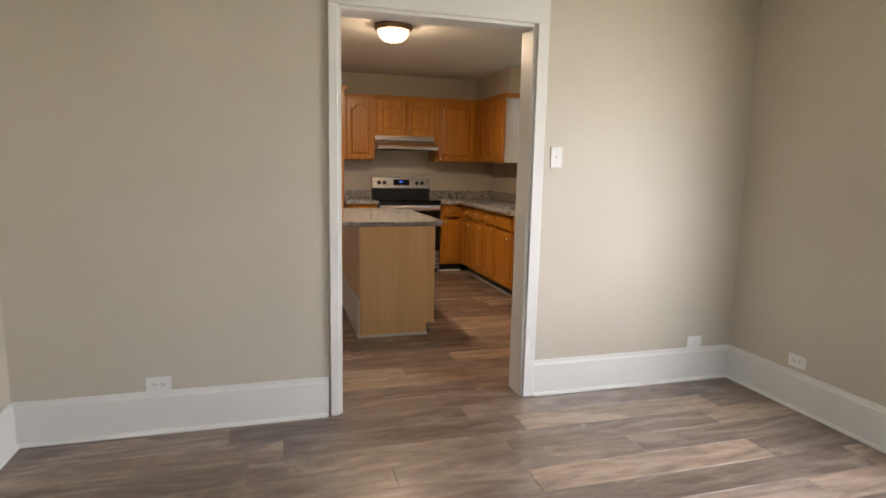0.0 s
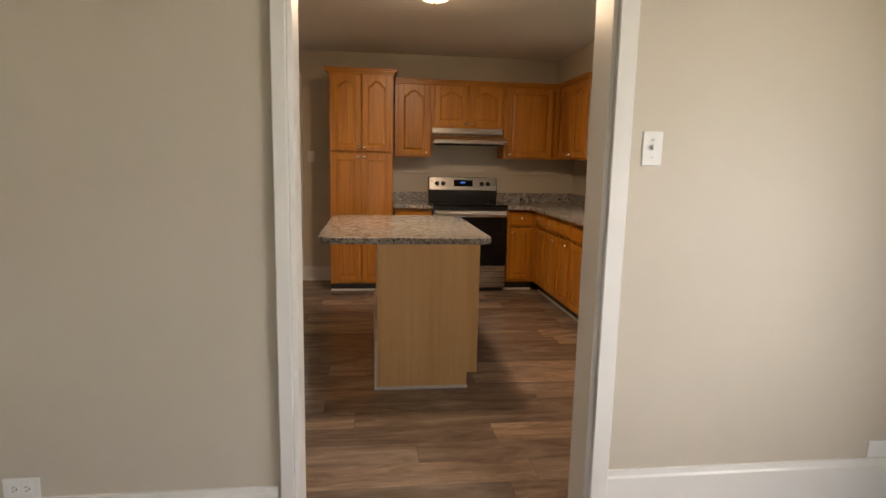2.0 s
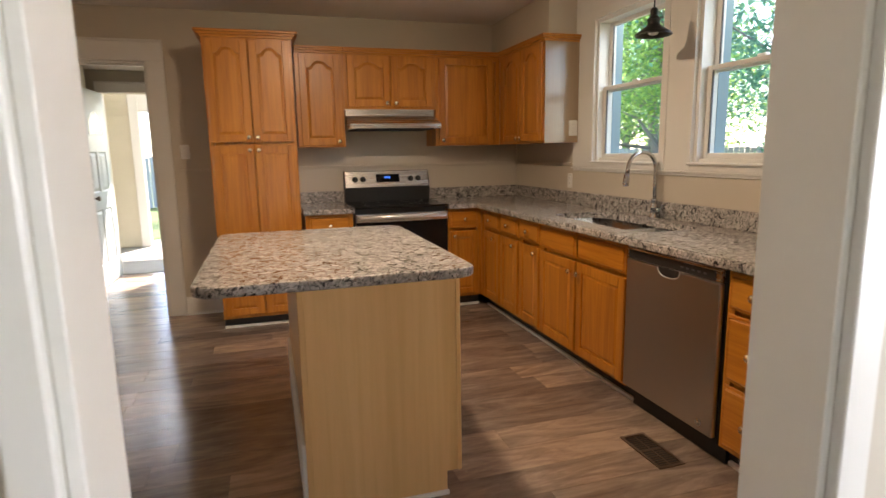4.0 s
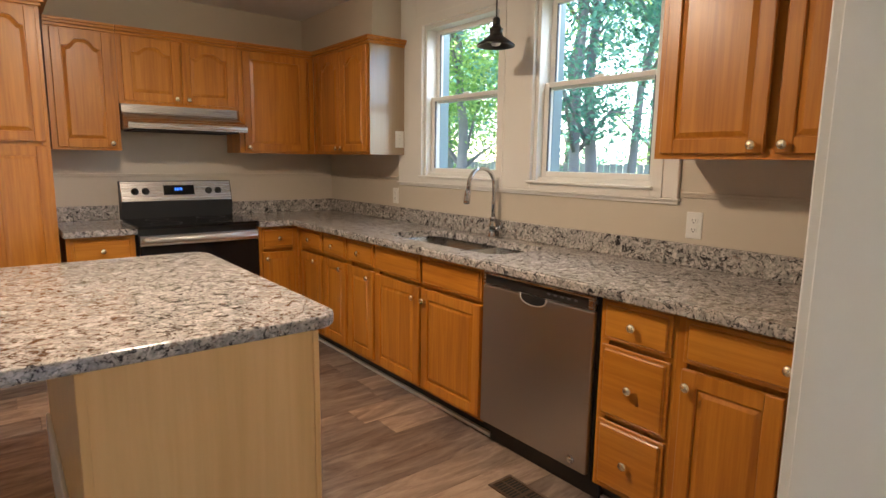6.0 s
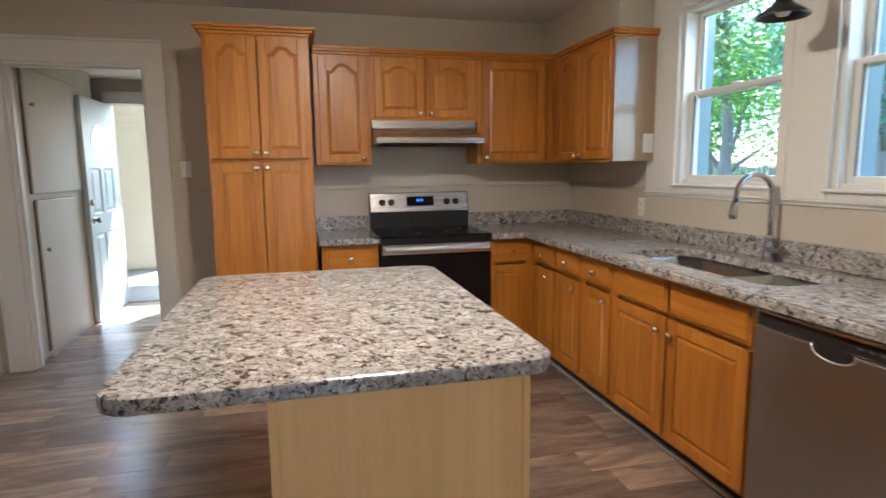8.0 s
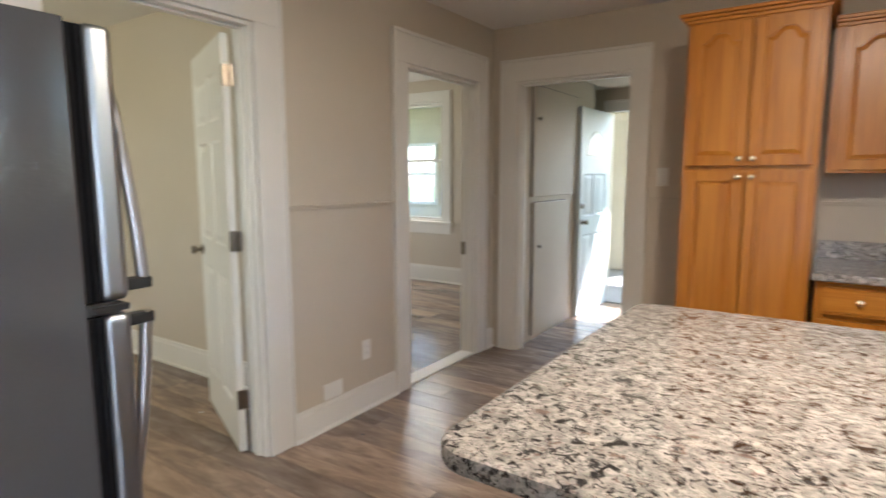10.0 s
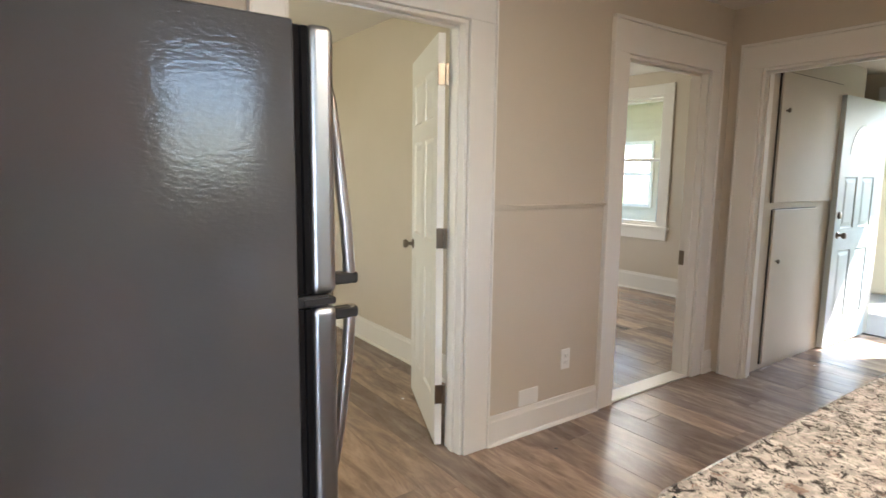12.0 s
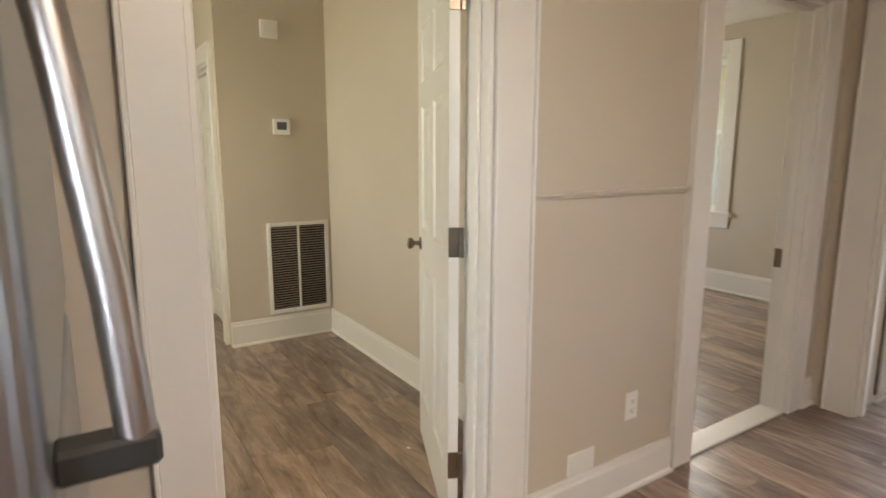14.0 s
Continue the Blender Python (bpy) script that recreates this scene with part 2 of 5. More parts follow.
def leafy(name, a, b, glow):
    m = material(name, 0.55)
    info = node(m, "ShaderNodeNewGeometry")
    col = ramp(m, info.outputs["Random Per Island"], [(0.0, a), (1.0, b)])
    base(m, col)
    t = node(m, "ShaderNodeBsdfTranslucent")
    link(m, mix(m, 1.0, col, glow, "MULTIPLY"), t.inputs["Color"])
    mx = node(m, "ShaderNodeMixShader", Fac=0.68)
    link(m, m.node_tree.nodes["Principled BSDF"].outputs[0], mx.inputs[1])
    link(m, t.outputs[0], mx.inputs[2])
    link(m, mx.outputs[0], m.node_tree.nodes["Material Output"].inputs["Surface"])
    return m


# teal haze and extra backlight are worked into these leaf colours
LEAF = leafy("haze_green_leaves", (0.08, 0.18, 0.14), (0.17, 0.31, 0.21), (1.6, 1.75, 1.75))
LEAF2 = leafy("yellow_green_leaves", (0.10, 0.21, 0.09), (0.28, 0.38, 0.12), (1.7, 1.75, 1.7))
# grey bark, lightened with the haze over the trunks
BARK = paint("haze_grey_bark", (0.17, 0.165, 0.16), (0.28, 0.27, 0.265), 0.85, 0.95, 0.6)
GRASS = paint("lawn", (0.05, 0.085, 0.02), (0.10, 0.13, 0.035), 0.9, 1.0, 0.5)
CONCRETE = paint("pale_concrete", (0.22, 0.21, 0.195), (0.30, 0.29, 0.27), 0.8, 0.95, 0.3)
SIDING = paint("cream_siding_paint", (0.55, 0.50, 0.38), (0.62, 0.57, 0.45), 0.45, 0.6, 0.06)
ROOFING = paint("grey_shingle", (0.07, 0.07, 0.07), (0.13, 0.13, 0.13), 0.9, 1.0, 0.5)

# ---- builders ----


def add_box(bm, x0, x1, y0, y1, z0, z1, bevel=0.0, segments=1):
    m = Matrix.LocRotScale(((x0 + x1) / 2, (y0 + y1) / 2, (z0 + z1) / 2), None, (abs(x1 - x0), abs(y1 - y0), abs(z1 - z0)))
    made = bmesh.ops.create_cube(bm, size=1.0, matrix=m)["verts"]
    if bevel:
        edges = list({e for v in made for e in v.link_edges})
        bmesh.ops.bevel(bm, geom=edges, offset=bevel, segments=segments, profile=0.5, affect="EDGES")


def box(x0, x1, y0, y1, z0, z1, bevel=0.0, segments=1):
    bm = bmesh.new()
    add_box(bm, x0, x1, y0, y1, z0, z1, bevel, segments)
    return bm


def boxes(rows, bevel=0.0):
    bm = bmesh.new()
    for r in rows:
        add_box(bm, *r, bevel=bevel)
    return bm


def add_prism(bm, points, axis, a, b):
    """A closed outline of (u, v) pairs drawn out along an axis from a to b. Axis x: (y, z); y: (x, z); z: (x, y)."""
    def place(u, v, w):
        return {"x": (w, u, v), "y": (u, w, v), "z": (u, v, w)}[axis]
    low = [bm.verts.new(place(u, v, a)) for u, v in points]
    high = [bm.verts.new(place(u, v, b)) for u, v in points]
    n = len(points)
    faces = [bm.faces.new(low), bm.faces.new(high)]
    faces += [bm.faces.new((low[i], low[(i + 1) % n], high[(i + 1) % n], high[i])) for i in range(n)]
    bmesh.ops.recalc_face_normals(bm, faces=faces)
    return low, high


def add_tube(bm, points, radius, sides=12, caps=True):
    """A round bar along the points; radius is one number or one for each point."""
    pts = [Vector(p) for p in points]
    radii = radius if isinstance(radius, (list, tuple)) else [radius] * len(pts)
    rings, up = [], None
    for i, p in enumerate(pts):
        d = (pts[min(i + 1, len(pts) - 1)] - pts[max(i - 1, 0)]).normalized()
        side = up if up and abs(up.dot(d)) < 0.95 else (Vector((1, 0, 0)) if abs(d.x) < 0.9 else Vector((0, 1, 0)))
        a = (side - d * side.dot(d)).normalized()
        up = a
        b = d.cross(a)
        rings.append([bm.verts.new(p + radii[i] * (math.cos(2 * math.pi * k / sides) * a + math.sin(2 * math.pi * k / sides) * b)) for k in range(sides)])
    faces = []
    for r, s in zip(rings, rings[1:]):
        faces += [bm.faces.new((r[k], r[(k + 1) % sides], s[(k + 1) % sides], s[k])) for k in range(sides)]
    if caps:
        faces += [bm.faces.new(rings[0]), bm.faces.new(rings[-1])]
    for f in faces:
        f.smooth = len(f.verts) == 4
    bmesh.ops.recalc_face_normals(bm, faces=faces)


def add_turned(bm, profile, matrix=Matrix(), sides=20):
    """A turned shape: (radius, height) pairs round the z axis."""
    rings = []
    for r, z in profile:
        if r < 1e-5:
            rings.append([bm.verts.new(matrix @ Vector((0, 0, z)))])
        else:
            rings.append([bm.verts.new(matrix @ Vector((r * math.cos(2 * math.pi * k / sides), r * math.sin(2 * math.pi * k / sides), z))) for k in range(sides)])
    faces = []
    for a, b in zip(rings, rings[1:]):
        for k in range(sides):
            q = (k + 1) % sides
            ring = [a[k % len(a)], a[q % len(a)], b[q % len(b)], b[k % len(b)]]
            ring = [x for i, x in enumerate(ring) if x not in ring[:i]]
            if len(ring) > 2:
                faces.append(bm.faces.new(ring))
    for f in faces:
        f.smooth = True
    bmesh.ops.recalc_face_normals(bm, faces=faces)


def turned(profile, matrix=Matrix(), sides=20):
    bm = bmesh.new()
    add_turned(bm, profile, matrix, sides)
    return bm


def tube(points, radius, sides=12):
    bm = bmesh.new()
    add_tube(bm, points, radius, sides)
    return bm


def part(name, bm, mat, parent=None, label=""):
    me = bpy.data.meshes.new(name)
    bm.to_mesh(me)
    bm.free()
    me.materials.append(mat)
    ob = new(name, me)
    ob.parent = parent
    if label:
        ob["label"] = label
    return ob


def thing(name, m, label, category, group=""):
    """An Empty at the thing's base, which parents its parts."""
    ob = new(name)
    ob.empty_display_size = 0.05
    ob.matrix_world = m
    return tagged(ob, label, category, group)


def structure(name, bm, mat, label, category="wall"):
    return tagged(part(name, bm, mat), label, category, kind="structure")


# ---- the plan: kitchen x 0..4.3, y 3.545..8; dining room south of it; hall, bedroom and mud room west and north ----
XW, YB, YD, YK, H = 4.30, 8.0, 3.45, 3.605, 2.51
DXL, DXR, DYS = 0.19, 4.27, -1.7


def wall(name, x0, x1, y0, y1, openings, label, z1=H):
    """A wall that runs along its longer side; openings as (from, to, sill, head)."""
    along = x1 - x0 > y1 - y0
    a, b = (x0, x1) if along else (y0, y1)
    rows, at = [], a
    for f, t, sill, head in sorted(openings):
        rows.append((at, f, 0, z1))
        if sill > 0:
            rows.append((f, t, 0, sill))
        rows.append((f, t, head, z1))
        at = t
    rows.append((at, b, 0, z1))
    bm = boxes([(p, q, y0, y1, r, s) if along else (x0, x1, p, q, r, s) for p, q, r, s in rows])
    return structure(name, bm, WALL, label)


D1, D2, D3, OP = (4.88, 5.74), (6.885, 7.745), (0.218, 1.075), (1.705, 2.783)
wall("wall_dining_north", DXL - 0.12, 4.45, YD, YK, [(*OP, 0, 2.125)], "greige painted partition with a cased opening to the kitchen")
wall("wall_east_dining", DXR, DXR + 0.18, DYS - 0.15, YD, [(1.40, 2.48, 0.7, 2.2)], "greige painted outer wall of the dining room")
wall("wall_west_dining", DXL - 0.12, DXL, DYS - 0.15, YD, [], "greige painted plain wall of the dining room")
wall("wall_south_dining", DXL, DXR, DYS - 0.15, DYS, [(1.2, 2.8, 0.6, 2.2)], "greige painted front wall with an added, unseen window opening")
WIN = [(4.795, 5.555), (5.835, 6.595)]
wall("wall_east_kitchen", XW, XW + 0.15, YK, YB + 0.12, [(*w, 1.265, 2.27) for w in WIN], "greige painted kitchen wall with two windows")
wall("wall_west_kitchen", -0.12, 0, YK, YB, [(*D1, 0, 2.09), (*D2, 0, 2.085)], "greige painted kitchen wall with two doorways")
wall("wall_north_kitchen", -0.12, XW, YB, YB + 0.12, [(*D3, 0, 2.10)], "greige painted kitchen wall behind the range")
# hall
wall("wall_north_hall", -2.81, -0.12, 6.27, 6.39, [], "greige painted hall wall behind the white door", H + 0.11)
wall("wall_west_hall", -2.81, -2.69, 5.62, 6.27, [], "greige painted hall wall with a return grille")
wall("wall_passage", -6.0, -2.69, 5.50, 5.62, [(-3.70, -2.86, 0, 2.0)], "greige painted passage wall with a doorway")
wall("wall_south_hall", -6.0, -0.12, 3.0, 3.12, [(-2.6, -1.6, 0.7, 2.2)], "greige painted hall wall with an added, unseen window opening")
wall("wall_end_hall", -6.12, -6.0, 3.0, 5.62, [], "greige painted end wall of the hall")
wall("wall_behind_fridge", -0.12, DXL - 0.12, YD, YK, [], "greige painted short wall beside the partition")
# bedroom
BY = 10.10
wall("wall_north_bedroom", -4.6, -0.02, BY, BY + 0.15, [(-2.78, -1.90, 0.80, 2.34)], "greige painted bedroom wall with a window", H + 0.11)
wall("wall_west_bedroom", -4.72, -4.6, 6.39, BY + 0.15, [(7.7, 8.7, 0.8, 2.2)], "greige painted bedroom wall with an added, unseen side window", H + 0.11)
wall("wall_south_bedroom", -4.6, -2.81, 6.27, 6.39, [], "greige painted bedroom wall towards the hall", H + 0.11)
wall("wall_east_bedroom", -0.12, -0.02, YB + 0.12, BY, [], "greige painted bedroom wall beside the closet", H + 0.11)
# mud room
MX0, MX1 = 0.20, 1.42
wall("wall_north_mudroom", -0.02, 4.45, BY, BY + 0.15, [(0.24, 1.08, 0, 2.06)], "greige painted mud room wall with the back door opening")
wall("wall_east_mudroom", MX1, MX1 + 0.12, YB + 0.12, BY, [], "greige painted mud room wall")

structure("ceiling_kitchen", box(-0.12, 4.45, YK - 0.06, YB + 0.06, H, H + 0.1), CEIL, "white painted plaster kitchen ceiling", "ceiling")
structure("ceiling_dining", box(DXL - 0.12, 4.45, DYS - 0.15, YK - 0.06, H + 0.002, H + 0.1), CEIL, "white painted plaster dining room ceiling", "ceiling")
structure("ceiling_hall", box(-6.12, -0.12, 3.0, 6.33, H + 0.002, H + 0.1), CEIL, "white painted hall ceiling", "ceiling")
structure("ceiling_bedroom", box(-4.72, -0.07, 6.33, BY + 0.15, H + 0.098, H + 0.2), CEIL, "white painted bedroom ceiling", "ceiling")
# wall colour in place of white darkens this unlit ceiling
structure("ceiling_mudroom", box(-0.07, 1.54, YB + 0.06, BY + 0.15, 2.30, 2.40), WALL, "low mud room ceiling, its lack of light put into a greige colour", "ceiling")

# soffit over the cabinets beside the window
structure("soffit", box(4.04, XW, 6.86, YB, 2.205, H), WALL, "greige painted boxed soffit above the wall cabinets", "soffit")

# unseen eaves, added to keep the sun off the kitchen windows and back door
roof = thing("roof", pose(0, 0, 0), "unseen grey shingle roof with overhangs added to block the sun", "roof")
part("added_eave_east", boxes([(4.452, 5.05, -2.3, 8.3, 2.62, 2.78)]), TRIM, roof)
part("added_back_eave", box(-0.02, 2.6, BY + 0.152, 10.80, 2.32, 2.44, 0.004), TRIM, roof, "unseen white eave added to shade the back door")
part("roof_slab", boxes([(-6.7, 5.05, -2.5, 8.3, 2.80, 2.92), (-5.3, -0.02, 8.3, 10.8, 2.80, 2.92)]), ROOFING, roof)


# ---- trim ----
def casing(name, axis, plane, out, f, t, head, wide_l, wide_r, top, thick=0.022, foot=0.0, label="white painted flat door casing", band=True):
    """A casing round an opening on one face of a wall. axis: the way the wall runs; out: the side that it stands proud on."""
    ob = tagged(thing(name, pose(0, 0, 0), label, "door casing"), kind="structure")
    p0, p1 = sorted((plane, plane + out * thick))
    if not band:
        wide_l, wide_r = wide_l + 0.012, wide_r + 0.012
    q0, q1 = sorted((plane, plane + out * (thick + 0.010)))
    for nm, a, b, z0, z1, lo, hi in (("side_board", f - wide_l, f, foot, head, p0, p1), ("side_board", t, t + wide_r, foot, head, p0, p1),
                                     ("head_board", f - wide_l, t + wide_r, head, top, p0, p1), ("back_band", f - wide_l - 0.012, t + wide_r + 0.012, top, top + 0.02, q0, q1),
                                     ("back_band", f - wide_l - 0.012, f - wide_l, foot, top, q0, q1), ("back_band", t + wide_r, t + wide_r + 0.012, foot, top, q0, q1)):
        if band or nm != "back_band":
            part(nm, box(a, b, lo, hi, z0, z1, 0.003) if axis == "x" else box(lo, hi, a, b, z0, z1, 0.003), TRIM, ob)
    return ob


def jamb(name, axis, lo, hi, f, t, head, label="white painted door jamb", stops=True):
    ob = tagged(thing(name, pose(0, 0, 0), label, "door jamb"), kind="structure")
    d = 0.018
    for a, b, z0, z1 in ((f, f + d, 0, head), (t - d, t, 0, head), (f + d, t - d, head - d, head)):
        part("jamb_board", box(a, b, lo, hi, z0, z1, 0.002) if axis == "x" else box(lo, hi, a, b, z0, z1, 0.002), TRIM, ob)
    if not stops:
        return ob
    mid = (lo + hi) / 2
    for a, b, z0, z1 in ((f + d, f + d + 0.011, 0, head - d), (t - d - 0.011, t - d, 0, head - d), (f + d + 0.011, t - d - 0.011, head - d - 0.011, head - d)):
        part("stop", box(a, b, mid - 0.018, mid + 0.018, z0, z1, 0.002) if axis == "x" else box(mid - 0.018, mid + 0.018, a, b, z0, z1, 0.002), TRIM, ob)
    return ob


casing("trim_opening_dining", "x", YD, -1, *OP, 2.125, 0.035, 0.054, 2.27, label="white painted casing of the wide kitchen opening", band=False)
casing("trim_opening_kitchen", "x", YK, 1, *OP, 2.125, 0.035, 0.054, 2.27, label="white painted casing of the wide kitchen opening", band=False)
jamb("jamb_opening", "x", YD - 0.002, YK + 0.002, *OP, 2.125, stops=False)
casing("trim_door_1", "y", 0.0, 1, *D1, 2.09, 0.125, 0.145, 2.24)
jamb("jamb_door_1", "y", -0.122, 0.002, *D1, 2.09)
casing("trim_door_2", "y", 0.0, 1, *D2, 2.085, 0.135, 0.115, 2.26)
jamb("jamb_door_2", "y", -0.122, 0.002, *D2, 2.085)
casing("trim_door_3", "x", YB, -1, *D3, 2.10, 0.13, 0.12, 2.245)
jamb("jamb_door_3", "x", YB - 0.002, YB + 0.122, *D3, 2.10)
casing("trim_back_door", "x", BY, -1, 0.24, 1.08, 2.06, 0.035, 0.10, 2.16)
casing("trim_passage_door", "x", 5.50, -1, -3.70, -2.86, 2.0, 0.09, 0.09, 2.09)
jamb("jamb_passage_door", "x", 5.498, 5.622, -3.70, -2.86, 2.0)


def baseboard(x0, x1, y0, y1, high, face, label="white painted tall baseboard"):
    """face: which way it looks, as (x, y). A board with a capped top edge and a shoe at the floor."""
    t, s, dx, dy = 0.018, 0.014, *face
    ob = tagged(thing("baseboard", pose(0, 0, 0), label, "baseboard"), kind="structure")
    if dx:
        w = x0
        out = [(0, 0), (t, 0), (t, high - 0.028), (t * 0.72, high - 0.02), (t * 0.6, high), (0, high)]
        bm = bmesh.new()
        add_prism(bm, [(w + dx * u, v) for u, v in out], "y", y0, y1)
        part("board", bm, TRIM, ob)
        bm = bmesh.new()
        add_prism(bm, [(w + dx * (t + u), v) for u, v in ((0, 0), (s, 0), (s * 0.8, 0.012), (0, 0.018))], "y", y0, y1)
        part("shoe", bm, TRIM, ob)
    else:
        w = y0
        out = [(0, 0), (t, 0), (t, high - 0.028), (t * 0.72, high - 0.02), (t * 0.6, high), (0, high)]
        bm = bmesh.new()
        add_prism(bm, [(w + dy * u, v) for u, v in out], "x", x0, x1)
        part("board", bm, TRIM, ob)
        bm = bmesh.new()
        add_prism(bm, [(w + dy * (t + u), v) for u, v in ((0, 0), (s, 0), (s * 0.8, 0.012), (0, 0.018))], "x", x0, x1)
        part("shoe", bm, TRIM, ob)
    return ob


# add_prism maps (u, v) of axis y to (x, z) and of axis x to (y, z)
baseboard(DXL, OP[0] - 0.058, YD, YD, 0.215, (0, -1))
baseboard(OP[1] + 0.066, DXR, YD, YD, 0.215, (0, -1))
baseboard(DXR, DXR, DYS, YD - 0.02, 0.215, (-1, 0))
baseboard(DXL, DXL, DYS, YD - 0.02, 0.215, (1, 0))
baseboard(0.0, 0.0, D1[1] + 0.158, D2[0] - 0.148, 0.155, (1, 0), "white painted kitchen baseboard")
baseboard(0.0, 0.0, D2[1] + 0.128, YB, 0.155, (1, 0), "white painted kitchen baseboard")
baseboard(0.0, 0.0, YK, D1[0] - 0.138, 0.155, (1, 0), "white painted kitchen baseboard")
baseboard(D3[1] + 0.133, 1.53, YB, YB, 0.155, (0, -1), "white painted kitchen baseboard")
baseboard(0.0, OP[0] - 0.06, YK, YK, 0.155, (0, 1), "white painted kitchen baseboard")
baseboard(-2.69, -0.14, 6.27, 6.27, 0.178, (0, -1), "white painted hall baseboard")
baseboard(-2.69, -2.69, 5.50, 6.25, 0.178, (1, 0), "white painted hall baseboard")
baseboard(-4.6, -0.14, BY, BY, 0.21, (0, -1), "white painted bedroom baseboard")
baseboard(-0.12, -0.12, YB + 0.12, BY, 0.21, (-1, 0), "white painted bedroom baseboard")


def rail(x0, x1, y0, y1, near=0.0, far=0.0):
    """A cap over a thinner strip; near, far: the share by which the strip stands back on either side."""
    ob = structure("trim_chair_rail", boxes([(x0, x1, y0, y1, 1.232, 1.244), (x0 + (0.0 if x1 - x0 > 0.1 else (x1 - x0) * near), x1 - (0.0 if x1 - x0 > 0.1 else (x1 - x0) * far), y0 + (0.008 if x1 - x0 > 0.1 else 0.0), y1, 1.220, 1.232)], 0.002), WALL, "thin greige painted chair rail", "chair rail")
    return ob


rail(0, 0.026, D1[1] + 0.158, D2[0] - 0.148, far=0.55)
rail(0, 0.026, D2[1] + 0.128, YB - 0.001, far=0.55)
rail(D3[1] + 0.133, 1.53, YB - 0.018, YB)
rail(2.20, XW - 0.019, YB - 0.018, YB)
rail(XW - 0.018, XW, 6.905, YB - 0.001, near=0.5)
rail(XW - 0.018, XW, YK, 4.655, near=0.5)

# ---- floor sheet under the planks ----
floor = structure("floor", boxes([(-6.0, 4.3, -1.7, 10.10, -0.12, -0.012)]), SLOT, "brown wood-look vinyl plank floor", "floor")


# ---- windows ----
def sash_window(name, m, wide, high, depth=0.15, label="white double-hung window with clear panes"):
    """Two sashes in a frame. Local x runs along the wall, y out of the room, z up; the origin is the lower left corner of the opening."""
    ob = tagged(thing(name, m, label, "window"), kind="structure")
    f = 0.024
    part("window_frame", boxes([(0, f, 0.0, depth, 0, high), (wide - f, wide, 0.0, depth, 0, high), (f, wide - f, 0.0, depth, high - f, high), (f, wide - f, 0.02, depth, 0, f * 0.8)]), TRIM, ob)
    half = high * 0.515
    for nm, y, z0, z1 in (("lower_sash", 0.045, f * 0.8, half + 0.016), ("upper_sash", 0.085, half - 0.02, high - f)):
        s = 0.032
        a, b = f, wide - f
        sash = part(nm, boxes([(a, a + s, y, y + 0.035, z0, z1), (b - s, b, y, y + 0.035, z0, z1), (a + s, b - s, y, y + 0.035, z0, z0 + s), (a + s, b - s, y, y + 0.035, z1 - s * 0.85, z1)], 0.003), TRIM, ob)
        pane = part("pane", box(a + s - 0.004, b - s + 0.004, y + 0.014, y + 0.019, z0 + s - 0.004, z1 - s * 0.85 + 0.004), GLASS, sash)
        pane.visible_shadow = False
        part("glazing_gasket", boxes([(a + s, a + s + 0.006, y + 0.004, y + 0.013, z0 + s, z1 - s * 0.85), (b - s - 0.006, b - s, y + 0.004, y + 0.013, z0 + s, z1 - s * 0.85)]), GREYPLASTIC, sash)
    # liner strips coloured as they look in bluish shade
    for x0, x1 in ((f - 0.001, f + 0.003), (wide - f - 0.003, wide - f + 0.001)):
        part("outer_liner", box(x0, x1, 0.121, depth + 0.045, f * 0.8, high - f), LINERSHADE, ob, "outer window liner with its bluish shade put into the colour")
    part("sash_lock", box(wide / 2 - 0.03, wide / 2 + 0.03, 0.052, 0.08, half + 0.016, half + 0.03, 0.004), PLASTIC, ob)
    return ob


EAST = lambda y, z, x=XW: Matrix.Translation((x, y, z)) @ pose(0, 0, 0, 0, 0, -90)
sash_window("window_1", EAST(WIN[1][1], 1.265), 0.76, 1.005)
sash_window("window_2", EAST(WIN[0][1], 1.265), 0.76, 1.005)
sash_window("window_3", Matrix.Translation((-2.78, BY, 0.80)), 0.88, 1.54)
sash_window("window_4", EAST(2.48, 0.7, DXR), 1.08, 1.5)
# unseen window added for the front fill lamp
sash_window("added_window_5", Matrix.Translation((2.8, DYS, 0.6)) @ pose(0, 0, 0, 0, 0, 180), 1.6, 1.6)
# side window added round the bedroom fill lamp, out of view
sash_window("added_window_6", Matrix.Translation((-4.6, 7.7, 0.8)) @ pose(0, 0, 0, 0, 0, 90), 1.0, 1.4)
# hall window added out of view, where the hall lamp stands
sash_window("added_window_7", Matrix.Translation((-1.6, 3.12, 0.7)) @ pose(0, 0, 0, 0, 0, 180), 1.0, 1.5, 0.12)

# wide casing round both kitchen windows, with stool and apron
wc = tagged(thing("trim_kitchen_windows", pose(0, 0, 0), "white painted wide casing round the kitchen windows", "window casing"), kind="structure")
t0 = XW - 0.022
for nm, rows in (("side_board", [(t0, XW, 6.665, 6.885, 1.213, 2.50)]), ("side_board", [(t0, XW, 4.665, 4.74, 1.213, 2.50)]),
                 ("mullion_board", [(t0, XW, 5.61, 5.78, 1.213, 2.33)]),
                 ("head_board", [(t0, XW, 4.74, 6.665, 2.33, 2.50)]),
                 ("stool", [(XW - 0.026, XW, 4.655, 6.905, 1.202, 1.213)]), ("apron", [(XW - 0.012, XW, 4.665, 6.89, 1.184, 1.202)])):
    part(nm, boxes(rows, 0.003), TRIM, wc)
